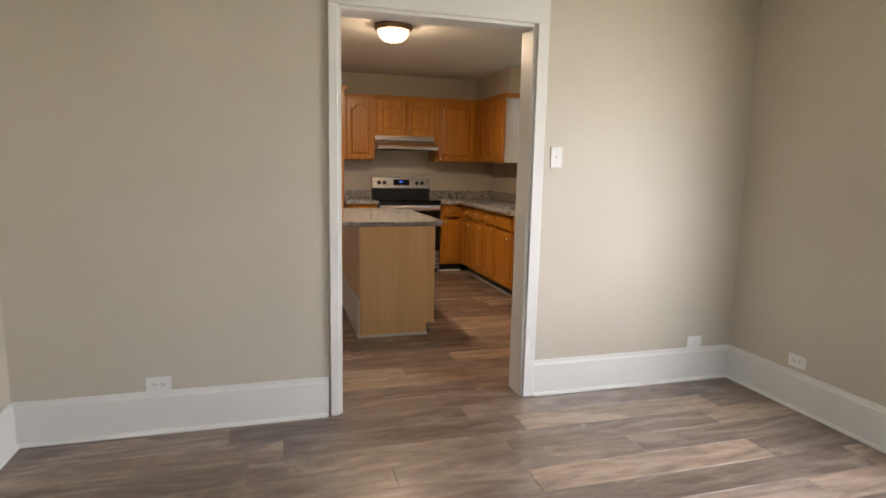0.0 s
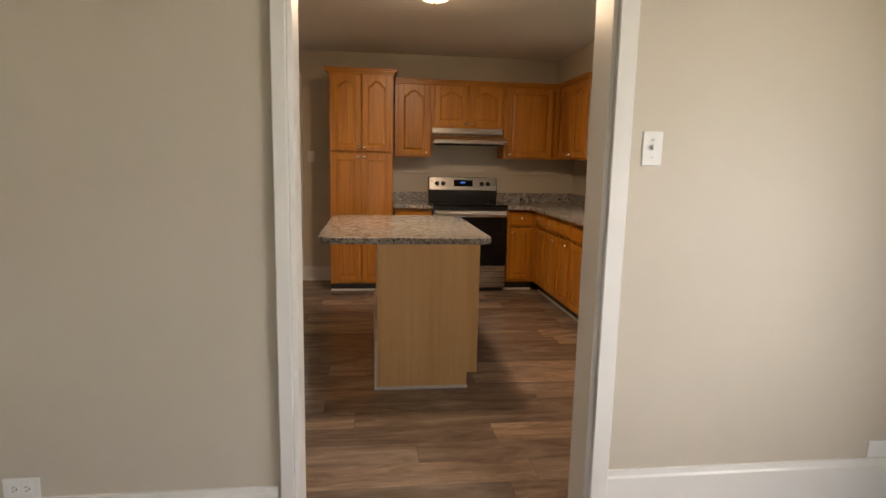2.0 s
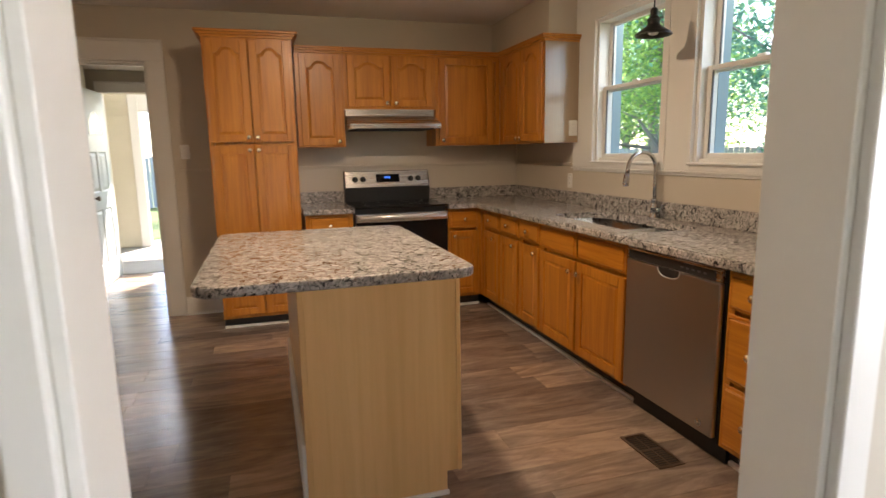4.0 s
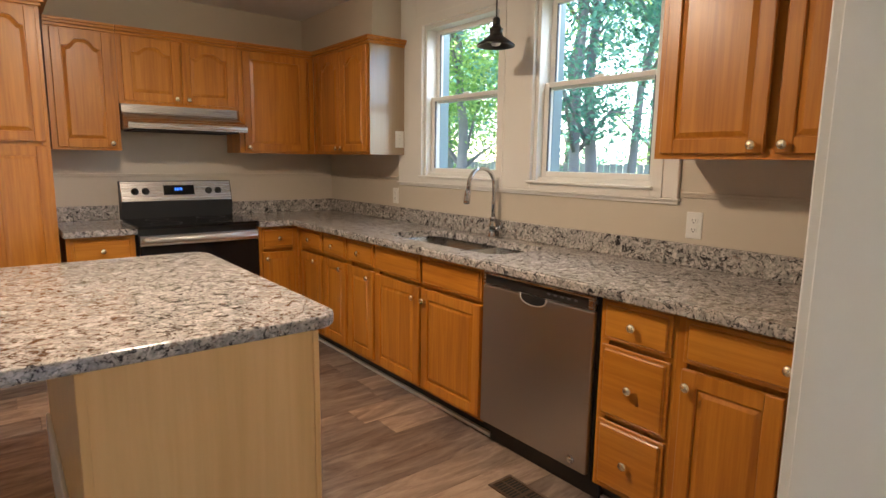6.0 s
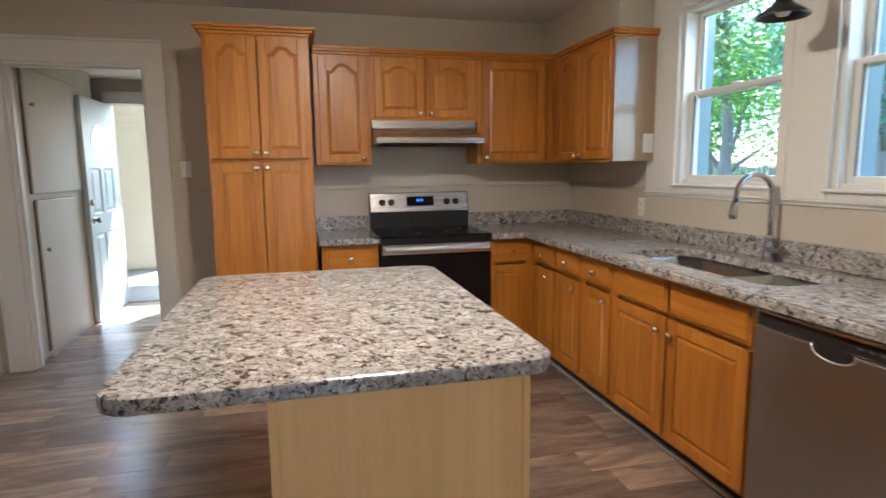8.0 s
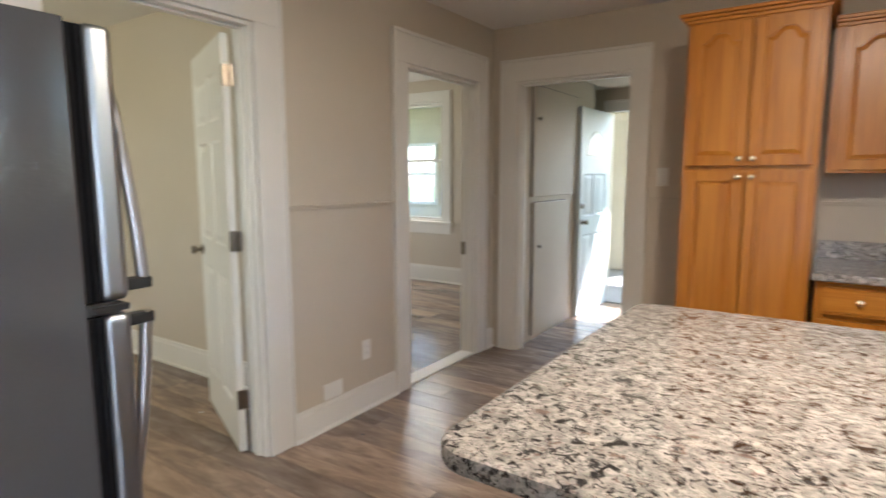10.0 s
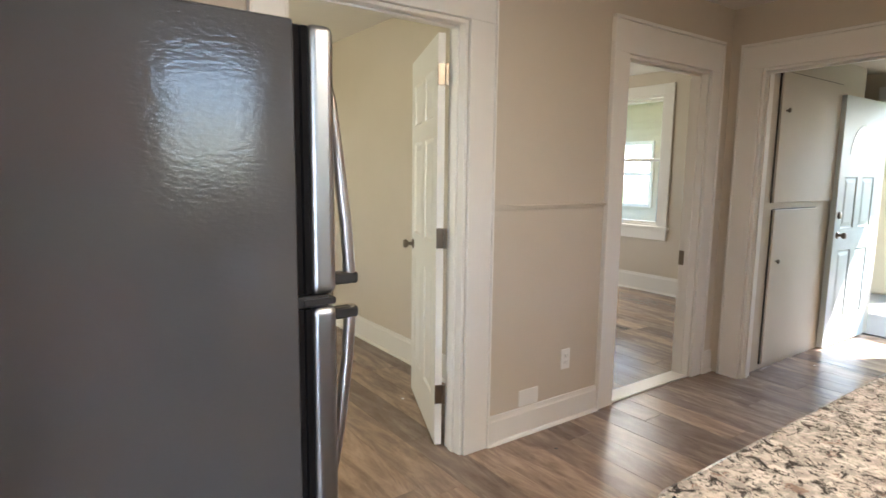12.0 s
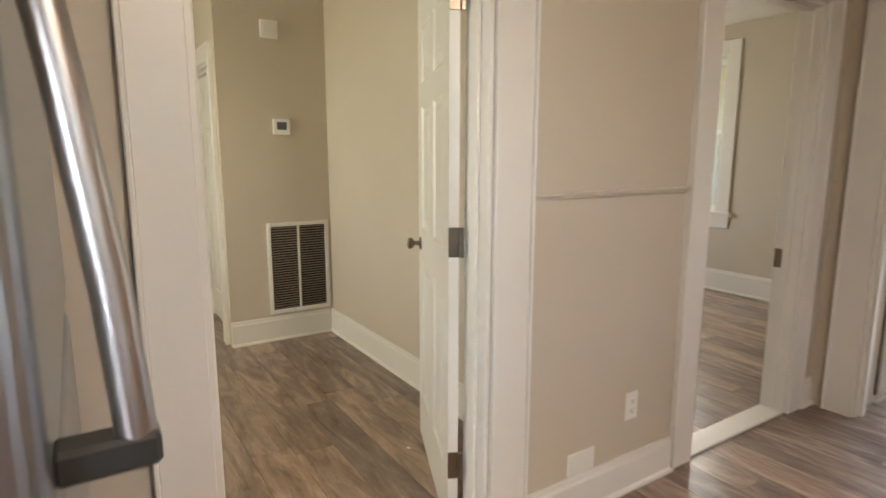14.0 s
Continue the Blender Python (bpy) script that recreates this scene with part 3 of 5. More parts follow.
for y0, y1 in WIN:
    part("stop_frame", boxes([(XW - 0.027, XW, y0 - 0.055, y0, 1.213, 2.33), (XW - 0.027, XW, y1, y1 + 0.07, 1.213, 2.33), (XW - 0.027, XW, y0, y1, 2.27, 2.33), (XW - 0.0265, XW, y0, y1, 1.213, 1.249)], 0.002), TRIM, wc)
    part("inner_sill", box(XW - 0.044, XW, y0 - 0.012, y1 + 0.012, 1.249, 1.264, 0.004), TRIM, wc)
# bedroom window casing
bc = tagged(thing("trim_bedroom_window", pose(0, 0, 0), "white painted bedroom window casing with sill", "window casing"), kind="structure")
for nm, r in (("side_board", (-1.90, -1.77, BY - 0.022, BY, 0.80, 2.46)), ("side_board", (-2.91, -2.78, BY - 0.022, BY, 0.80, 2.46)), ("head_board", (-2.78, -1.90, BY - 0.022, BY, 2.34, 2.46)),
              ("stool", (-2.94, -1.74, BY - 0.05, BY, 0.765, 0.80)), ("apron", (-2.91, -1.77, BY - 0.02, BY, 0.64, 0.765))):
    part(nm, box(*r, 0.003), TRIM, bc)


# ---- cabinets ----
def arch(u, rise):
    """Height of the cathedral curve across a door, u from 0 to 1."""
    k = math.sin(math.pi * min(max((u - 0.1) / 0.8, 0), 1))
    return rise * k * k * (3 - 2 * k)


def door_mesh(w, h, rise):
    """A raised-panel door, w wide and h high, its back at y 0 and its front at y -0.02; rise: the arch at its top."""
    bm = bmesh.new()
    s = min(0.055, w * 0.2)
    r = s + (rise if rise else 0)
    add_box(bm, 0.003, w - 0.003, -0.009, 0, 0.003, h - 0.003)
    add_box(bm, 0, s, -0.02, 0, 0, h, 0.004)
    add_box(bm, w - s, w, -0.02, 0, 0, h, 0.004)
    add_box(bm, s, w - s, -0.0195, 0, 0, s, 0.003)
    n = 20 if rise else 1
    us = [i / n for i in range(n + 1)]
    low = [(s + (w - 2 * s) * u, h - r + arch(u, rise)) for u in us]
    add_prism(bm, [(w - s, h - 0.001), (s, h - 0.001)] + low, "y", -0.0195, -0.001)
    # raised panel: outline, slope, field
    frame_bm, bm = bm, bmesh.new()
    e, g = 0.005, 0.024
    def outline(d):
        x0, x1, z0 = s + d, w - s - d, s + d
        top = [(x0 + (x1 - x0) * u, h - r + arch(u, rise) - d) for u in us]
        return [(x0, z0), (x1, z0)] + top[::-1]
    a, b = outline(e), outline(min(g, (w - 2 * s) * 0.3))
    va = [bm.verts.new((x, -0.010, z)) for x, z in a]
    vb = [bm.verts.new((x, -0.0185, z)) for x, z in b]
    m = len(va)
    fs = [bm.faces.new((va[i], va[(i + 1) % m], vb[(i + 1) % m], vb[i])) for i in range(m)] + [bm.faces.new(vb)]
    bmesh.ops.recalc_face_normals(bm, faces=fs)
    for f in fs:
        if f.normal.y > 0:
            f.normal_flip()
    return frame_bm, bm


def oak_door(parent, w, h, rise):
    rails, field = door_mesh(w, h, rise)
    ob = part("door", rails, OAK, parent)
    part("panel", field, OAK, ob)
    return ob


def drawer_mesh(w, h):
    bm = bmesh.new()
    add_box(bm, 0, w, -0.012, 0, 0, h, 0.002)
    add_box(bm, 0.012, w - 0.012, -0.02, -0.010, 0.012, h - 0.012, 0.007)
    return bm


KNOB = [(0.006, 0), (0.006, 0.010), (0.010, 0.014), (0.0165, 0.019), (0.0175, 0.023), (0.0165, 0.027), (0.012, 0.031), (0.006, 0.033), (0.0, 0.0335)]


def knob(parent, x, z):
    k = part("knob", turned(KNOB, pose(0, 0, 0, 90, 0, 0), 14), BRASS, parent, "round pale brass knob")
    k.location = (x, -0.02, z)


def front(cab, kind, x0, x1, z0, z1, rise=0.0, kx=None, kz=None):
    """A door or drawer front on a cabinet's face; kx, kz: its knob, from its lower left corner."""
    w, h = x1 - x0, z1 - z0
    if kind == "door":
        ob = oak_door(cab, w, h, rise)
    else:
        ob = part("drawer_front", drawer_mesh(w, h), OAKH, cab)
    ob.location = (x0, 0, z0)
    if kx is not None:
        knob(ob, kx, kz)
    return ob


def cabinet(name, m, w, z0, z1, d, label, group, toe=0.0):
    """A box of oak, its face at local y 0, its back at y d."""
    cab = thing(name, m, label, "cabinet", group)
    rows = [(0, w, 0.018, d, z0 + toe, z1)]
    if name == "sink_base_cabinet" or w == 0.345:
        rows = [(0, w, 0.018, d, z0 + toe, 0.6), (0, w, 0.018, 0.03, 0.6, z1)]
    part("body", boxes(rows), OAK, cab)
    f = 0.038
    part("face_frame", boxes([(0, f, 0, 0.018, z0 + toe, z1), (w - f, w, 0, 0.018, z0 + toe, z1), (f, w - f, 0, 0.018, z1 - f, z1), (f, w - f, 0, 0.018, z0 + toe, z0 + toe + f)]), OAK, cab)
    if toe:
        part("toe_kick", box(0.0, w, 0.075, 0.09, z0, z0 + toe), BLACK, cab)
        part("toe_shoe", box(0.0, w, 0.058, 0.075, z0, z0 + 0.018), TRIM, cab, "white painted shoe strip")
    return cab


NORTH = lambda x, y: Matrix.Translation((x, y, 0))
EASTF = lambda x, y: Matrix.Translation((x, y, 0)) @ pose(0, 0, 0, 0, 0, -90)

# tall pantry
P = cabinet("pantry_cabinet", NORTH(1.545, 7.385), 0.63, 0, 2.20, 0.61, "tall honey oak pantry cabinet with arched doors", "kitchen cabinets", 0.09)
for x0, x1, k in ((0.018, 0.311, 0.265), (0.319, 0.612, 0.028)):
    front(P, "door", x0, x1, 1.445, 2.185, 0.045, k, 0.035)
    front(P, "door", x0, x1, 0.115, 1.42, 0.0, k, 1.27)


def crown(cab, w, z, d, ends, proud=0.045):
    """A stepped cornice along a cabinet's top; ends: which ends it turns round (left, right)."""
    bm = bmesh.new()
    for i, (p, a, b) in enumerate(((0.012, 0, 0.018), (0.028, 0.018, 0.034), (proud, 0.034, 0.052))):
        add_box(bm, -p if ends[0] else 0, w + p if ends[1] else w, -p, d, z + a, z + b, 0.003)
    return part("crown", bm, OAKH, cab, "stepped oak cornice")


crown(P, 0.63, 2.195, 0.61, (True, True))

# wall cabinets on the range wall
UB = 7.685
U1 = cabinet("wall_cabinet", NORTH(2.205, UB), 0.385, 1.405, 2.165, 0.31, "honey oak wall cabinet with one arched door", "kitchen cabinets")
front(U1, "door", 0.03, 0.36, 1.42, 2.15, 0.05, 0.30, 0.03)
crown(U1, 0.385, 2.155, 0.31, (False, False), 0.035)
U2 = cabinet("wall_cabinet", NORTH(2.592, UB), 0.788, 1.715, 2.165, 0.31, "short honey oak wall cabinet above the range hood", "kitchen cabinets")
front(U2, "door", 0.03, 0.385, 1.735, 2.15, 0.04, 0.325, 0.03)
front(U2, "door", 0.40, 0.758, 1.735, 2.15, 0.04, 0.033, 0.03)
crown(U2, 0.788, 2.155, 0.31, (False, False), 0.035)
U3 = cabinet("wall_cabinet", NORTH(3.382, UB), 0.605, 1.405, 2.165, 0.31, "honey oak corner wall cabinet with one square door", "kitchen cabinets")
front(U3, "door", 0.03, 0.535, 1.42, 2.15, 0.0, 0.03, 0.03)
crown(U3, 0.605, 2.155, 0.31, (False, False), 0.035)
U4 = cabinet("wall_cabinet", EASTF(3.99, 7.684), 0.864, 1.405, 2.165, 0.305, "honey oak wall cabinet with two doors beside the window", "kitchen cabinets")
front(U4, "door", 0.10, 0.465, 1.42, 2.15, 0.045, 0.335, 0.03)
front(U4, "door", 0.475, 0.85, 1.42, 2.15, 0.045, 0.03, 0.03)
crown(U4, 0.864, 2.155, 0.305, (False, True), 0.035)
part("end_panel", box(0.866, 0.872, 0.0, 0.305, 1.405, 2.155), VENEER, U4, "glossy veneer end panel with a pale window reflection in its colour")
U5 = cabinet("wall_cabinet", EASTF(3.99, 4.612), 0.92, 1.385, 2.165, 0.305, "honey oak wall cabinet with two doors above the counter", "kitchen cabinets")
front(U5, "door", 0.03, 0.42, 1.405, 2.15, 0.05, 0.355, 0.03)
front(U5, "door", 0.455, 0.88, 1.405, 2.15, 0.05, 0.03, 0.03)
crown(U5, 0.92, 2.155, 0.305, (True, False), 0.035)

# base cabinets
BZ = 0.872
B1 = cabinet("base_cabinet", NORTH(2.205, 7.385), 0.375, 0, BZ, 0.61, "honey oak base cabinet with a drawer beside the range", "kitchen cabinets", 0.10)
front(B1, "drawer", 0.025, 0.35, 0.705, 0.855, kx=0.165, kz=0.075)
front(B1, "door", 0.025, 0.35, 0.125, 0.68, 0.0, 0.30, 0.51)
B2 = cabinet("base_cabinet", NORTH(3.385, 7.385), 0.30, 0, BZ, 0.61, "honey oak base cabinet with a drawer beside the range", "kitchen cabinets", 0.10)
front(B2, "drawer", 0.02, 0.27, 0.705, 0.855, kx=0.125, kz=0.075)
front(B2, "door", 0.02, 0.27, 0.125, 0.68, 0.0, 0.03, 0.51)
FX = 3.685
B3 = cabinet("base_cabinet", EASTF(FX, 7.384), 0.80, 0, BZ, 0.60, "honey oak corner base cabinet with two drawers", "kitchen cabinets", 0.10)
for x0, x1, k in ((0.10, 0.435, 0.25), (0.465, 0.785, 0.27)):
    front(B3, "drawer", x0, x1, 0.715, 0.855, kx=(x1 - x0) / 2, kz=0.07)
    front(B3, "door", x0, x1, 0.125, 0.69, 0.0, k, 0.52)
B4 = cabinet("base_cabinet", EASTF(FX, 6.583), 0.345, 0, BZ, 0.60, "narrow honey oak base cabinet with one drawer", "kitchen cabinets", 0.10)
front(B4, "drawer", 0.02, 0.328, 0.715, 0.855, kx=0.154, kz=0.07)
front(B4, "door", 0.02, 0.328, 0.125, 0.69, 0.0, 0.27, 0.52)
B5 = cabinet("sink_base_cabinet", EASTF(FX, 6.237), 0.98, 0, BZ, 0.60, "honey oak sink base cabinet with two doors", "kitchen cabinets", 0.10)
for x0, x1, k in ((0.012, 0.465, 0.415), (0.487, 0.965, 0.035)):
    front(B5, "drawer", x0, x1, 0.705, 0.862)
    front(B5, "door", x0, x1, 0.120, 0.685, 0.0, k, 0.50)
B6 = cabinet("drawer_cabinet", EASTF(FX, 4.598), 0.31, 0, BZ, 0.60, "honey oak base cabinet with three drawers", "kitchen cabinets", 0.10)
for z0, z1 in ((0.705, 0.855), (0.405, 0.685), (0.115, 0.385)):
    front(B6, "drawer", 0.015, 0.295, z0, z1, kx=0.14, kz=(z1 - z0) / 2)
B7 = cabinet("base_cabinet", EASTF(FX, 4.287), 0.72, 0, BZ, 0.60, "honey oak base cabinet with a drawer and door", "kitchen cabinets", 0.10)
front(B7, "drawer", 0.03, 0.69, 0.705, 0.855, kx=0.33, kz=0.075)
front(B7, "door", 0.03, 0.35, 0.115, 0.685, 0.0, 0.03, 0.515)
front(B7, "door", 0.37, 0.69, 0.115, 0.685, 0.0, 0.29, 0.515)

# ---- counters ----
CT0, CT1, CE = 0.876, 0.916, 3.632
SX0, SX1, SY0, SY1 = 3.765, 4.17, 5.29, 6.28
wt = thing("countertop", pose(0, 0, 0), "polished speckled granite countertop along two walls", "countertop")
bm = bmesh.new()
hole, r = [], 0.11
for cx, cy, turn in ((SX1 - r, SY1 - r, 0), (SX0 + r, SY1 - r, 90), (SX0 + r, SY0 + r, 180), (SX1 - r, SY0 + r, 270)):
    hole += [(cx + r * math.cos(radians(turn + 15 * k)), cy + r * math.sin(radians(turn + 15 * k))) for k in range(7)]
x1, y0, y1 = XW - 0.001, YK + 0.001, YB - 0.001
out = [(x1, y1), (3.378, y1), (3.378, 7.335), (CE, 7.335), (CE, y0), (x1, y0)]
for z in (CT0, CT1):
    loops = []
    for pts in (out, hole):
        vs = [bm.verts.new((x, y, z)) for x, y in pts]
        loops += [bm.edges.new((vs[i], vs[(i + 1) % len(vs)])) for i in range(len(vs))]
    bmesh.ops.triangle_fill(bm, edges=loops, use_beauty=True)
bm.verts.ensure_lookup_table()
n = len(out) + len(hole)
for first, count in ((0, len(out)), (len(out), len(hole))):
    for i in range(count):
        p, q = first + i, first + (i + 1) % count
        bm.faces.new([bm.verts[k] for k in (p, q, q + n, p + n)])
bmesh.ops.recalc_face_normals(bm, faces=bm.faces)
part("slab", bm, GRANITE, wt)
part("edge", boxes([(CE - 0.012, CE, YK + 0.001, 7.323, CT0 - 0.002, CT1 - 0.003), (3.378, CE, 7.323, 7.335, CT0 - 0.002, CT1 - 0.003)], 0.005), GRANITE, wt)
part("backsplash", boxes([(XW - 0.022, XW - 0.001, YK + 0.001, YB - 0.001, CT1, 1.018), (3.378, XW - 0.022, YB - 0.022, YB - 0.001, CT1, 1.018)], 0.003), GRANITE, wt)
wt2 = thing("countertop", pose(0, 0, 0), "short speckled granite countertop between pantry and range", "countertop")
part("slab", box(2.19, 2.587, 7.323, YB - 0.001, CT0, CT1, 0.005), GRANITE, wt2)
part("backsplash", box(2.19, 2.587, YB - 0.022, YB - 0.001, CT1, 1.018, 0.003), GRANITE, wt2)

# sink with two bowls
sk = thing("sink", pose(0, 0, 0), "stainless steel double-bowl undermount kitchen sink", "sink")


def bowl(y0, y1):
    bm = bmesh.new()
    x0, x1, zt, zb, i = SX0 - 0.004, SX1 + 0.004, CT0 - 0.001, 0.70, 0.03
    def loop(x0, x1, y0, y1, z, r):
        out = []
        for cx, cy, a in ((x1 - r, y1 - r, 0), (x0 + r, y1 - r, 90), (x0 + r, y0 + r, 180), (x1 - r, y0 + r, 270)):
            out += [bm.verts.new((cx + r * math.cos(radians(a + 22.5 * k)), cy + r * math.sin(radians(a + 22.5 * k)), z)) for k in range(5)]
        return out
    rings = [loop(x0, x1, y0, y1, zt, 0.05), loop(x0 + 0.008, x1 - 0.008, y0 + 0.008, y1 - 0.008, zb + 0.03, 0.05), loop(x0 + i, x1 - i, y0 + i, y1 - i, zb, 0.04)]
    for a, b in zip(rings, rings[1:]):
        for k in range(20):
            bm.faces.new((a[k], a[(k + 1) % 20], b[(k + 1) % 20], b[k])).smooth = True
    bm.faces.new(rings[-1])
    # folded outer skin
    out = loop(x0 - 0.012, x1 + 0.012, y0 - 0.010, y1 + 0.010, zt, 0.05)
    low = loop(x0 - 0.012, x1 + 0.012, y0 - 0.010, y1 + 0.010, zb - 0.01, 0.05)
    for a, b in ((rings[0], out), (out, low)):
        for k in range(20):
            bm.faces.new((a[k], a[(k + 1) % 20], b[(k + 1) % 20], b[k]))
    bm.faces.new(low)
    bmesh.ops.recalc_face_normals(bm, faces=bm.faces)
    return bm


for y0, y1 in ((5.295, 5.665), (5.69, 6.275)):
    b = part("bowl", bowl(y0, y1), SINKSTEEL, sk)
    part("drain", turned([(0, 0.702), (0.045, 0.702), (0.045, 0.706), (0.03, 0.703), (0, 0.703)], Matrix.Translation((3.97, (y0 + y1) / 2, 0)), 20), CHROME, b, "round chrome drain")

# pull-down faucet
fc = thing("faucet", Matrix.Translation((4.235, 5.80, CT1)), "tall chrome gooseneck pull-down kitchen faucet", "faucet")
part("base", turned([(0, 0), (0.031, 0), (0.031, 0.010), (0.025, 0.018), (0.0225, 0.03), (0.0225, 0.058), (0.026, 0.064), (0.026, 0.072), (0.0205, 0.078), (0.0195, 0.105), (0.022, 0.110), (0.022, 0.116), (0.0145, 0.124), (0, 0.124)]), CHROME, fc)
neck = [(0, 0, 0.115), (0, 0, 0.22), (0, 0, 0.31)] + [(-0.10 + 0.10 * math.cos(radians(a)), 0, 0.31 + 0.10 * math.sin(radians(a))) for a in range(15, 181, 15)] + [(-0.203, 0, 0.285)]
part("neck", tube(neck, 0.0125, 14), CHROME, fc)
e = neck[-1]
part("spray_head", tube([e, (e[0] - 0.001, 0, e[2] - 0.004), (e[0] - 0.004, 0, e[2] - 0.02), (e[0] - 0.008, 0, e[2] - 0.055), (e[0] - 0.010, 0, e[2] - 0.072), (e[0] - 0.0105, 0, e[2] - 0.075)], [0.0125, 0.016, 0.0175, 0.0195, 0.0195, 0.017], 16), CHROME, fc)
part("nozzle", turned([(0, -0.003), (0.014, -0.003), (0.016, 0.001), (0, 0.001)], Matrix.Translation((e[0] - 0.0105, 0, e[2] - 0.076)), 16), GREYPLASTIC, fc)
part("lever", tube([(0, -0.018, 0.052), (0, -0.042, 0.054), (0.0, -0.048, 0.056), (0.0, -0.062, 0.07), (0.0, -0.088, 0.098)], [0.0135, 0.0135, 0.010, 0.0065, 0.0055], 12), CHROME, fc)

# ---- dishwasher ----
dw = thing("dishwasher", EASTF(FX, 5.254), "stainless steel dishwasher under the granite counter", "dishwasher")
W = 0.652
part("tub", box(0.004, W - 0.004, 0.0, 0.58, 0.10, 0.868), BLACK, dw)
d = part("door", box(0.010, W - 0.014, -0.028, -0.001, 0.125, 0.80, 0.006, 2), STEEL, dw, "brushed stainless door")
part("control_panel", box(0.010, W - 0.014, -0.028, -0.001, 0.803, 0.862, 0.005, 2), STEELH, dw)
part("vent_strip", box(0.03, W - 0.04, -0.0305, -0.0275, 0.808, 0.850, 0.001), BLACK, dw, "dark control strip")
for i in range(5):
    part("button", box(W * 0.62 + i * 0.035, W * 0.62 + i * 0.035 + 0.018, -0.032, -0.030, 0.825, 0.833, 0.001), GREYPLASTIC, dw)
# flat black sheet in place of the shade inside the pocket
bm = bmesh.new()
cup = [(W / 2 - 0.075 * math.cos(radians(a)), 0.803 - 0.043 * math.sin(radians(a)) ** 0.7) for a in range(0, 181, 15)]
add_prism(bm, cup, "y", -0.0292, -0.027)
pocket = part("pocket_handle", bm, BLACK, dw, "curved pocket handle, the shade of its recess drawn as a black sheet")
lip = [(u, -0.0300, v) for u, v in cup]
part("pocket_lip", tube(lip, 0.0032, 8), POCKET, pocket, "bright satin metal lip")
part("badge", turned([(0, 0), (0.018, 0), (0.018, 0.003), (0.0, 0.003)], Matrix.Translation((W - 0.09, -0.028, 0.165)) @ pose(0, 0, 0, 90, 0, 0)), CHROME, dw, "small round badge")
part("toe_panel", box(0.004, W - 0.004, 0.05, 0.07, 0.0, 0.10), BLACK, dw)

# ---- range ----
RX = 2.594
rg = thing("range", NORTH(RX, 7.36), "stainless and black electric range with a glass cooktop", "range")
RW = 0.776
part("body", box(0.003, RW - 0.003, 0.02, 0.62, 0.03, 0.905), BLACK, rg)
od = part("oven_door", box(0.004, RW - 0.004, -0.028, 0.018, 0.285, 0.862, 0.006, 2), BLACKGLASS, rg, "black glass oven door")
part("door_trim", box(0.004, RW - 0.004, -0.031, -0.0285, 0.795, 0.862, 0.002), STEELH, od)
# brighter metal than the trim, for the highlights along the bar
part("handle", tube([(0.03, -0.035, 0.838), (0.03, -0.072, 0.838), (RW / 2, -0.078, 0.838), (RW - 0.03, -0.072, 0.838), (RW - 0.03, -0.035, 0.838)], 0.018, 14), POCKET, od, "satin stainless bar handle, its highlights put into a brighter colour")
part("warming_drawer", box(0.004, RW - 0.004, -0.026, 0.018, 0.045, 0.275, 0.006, 2), STEELH, rg, "brushed stainless drawer")
part("foot_rail", box(0.02, RW - 0.02, 0.03, 0.06, 0.0, 0.04), BLACK, rg)
part("cooktop", box(0.0, RW, -0.03, 0.56, 0.905, 0.922, 0.004, 2), BLACKGLASS, rg, "black glass cooktop")
for bx, by, br in ((0.2, 0.13, 0.10), (0.57, 0.13, 0.085), (0.2, 0.41, 0.075), (0.57, 0.41, 0.10)):
    part("burner_ring", turned([(br - 0.004, 0.9221), (br - 0.004, 0.9226), (br, 0.9226), (br, 0.9221)], Matrix.Translation((bx, by, 0)), 40), BLACK, rg)
bm = bmesh.new()
add_prism(bm, [(0.545, 0.915), (0.63, 0.915), (0.63, 1.19), (0.575, 1.19), (0.535, 1.04)], "x", 0.0, RW)
part("back_guard", bm, BLACK, rg)
slope = pose(0, 0.5385, 1.043, -14.5, 0, 0)
bm = box(0.004, RW - 0.004, -0.006, 0.0, 0.0, 0.148, 0.003)
bm.transform(slope)
cp = part("control_panel", bm, STEELH, rg, "sloped stainless control panel")
bm = box(0.285, 0.50, -0.008, -0.005, 0.045, 0.118, 0.001)
bm.transform(slope)
part("display_glass", bm, BLACKGLASS, cp)
for i, (x0, x1) in enumerate(((0.362, 0.372), (0.378, 0.390), (0.394, 0.396), (0.401, 0.413))):
    bm = box(x0, x1, -0.0092, -0.0082, 0.078, 0.098)
    bm.transform(slope)
    part("clock_digit", bm, CLOCK, cp, "glowing blue clock digit")
for kx in (0.095, 0.165, 0.605, 0.675):
    bm = turned([(0, 0.022), (0.018, 0.022), (0.021, 0.004), (0.026, 0.0), (0, 0)], Matrix.Translation((kx, -0.006, 0.075)) @ pose(0, 0, 0, 90, 0, 0), 20)
    add_box(bm, kx - 0.004, kx + 0.004, -0.036, -0.026, 0.056, 0.094, 0.002)
    bm.transform(slope)
    part("control_knob", bm, BLACK, cp, "round black control knob")

# range hood
hd = thing("range_hood", NORTH(2.60, 7.47), "slim stainless range hood under the short cabinet", "range hood")
bm = bmesh.new()
add_prism(bm, [(0.0, 1.548), (0.53, 1.548), (0.53, 1.714), (0.215, 1.714), (0.205, 1.66), (0.0, 1.585)], "x", 0.0, 0.765)
part("canopy", bm, STEELH, hd)
bm = box(0.25, 0.62, -0.004, 0.0, 0.0, 0.028, 0.001)
bm.transform(pose(0, 0.212, 1.672, -10, 0, 0))
part("vent_slots", bm, GREYPLASTIC, hd, "dark vent slots")
part("filter", box(0.05, 0.715, 0.04, 0.46, 1.540, 1.549), FILTER, hd)
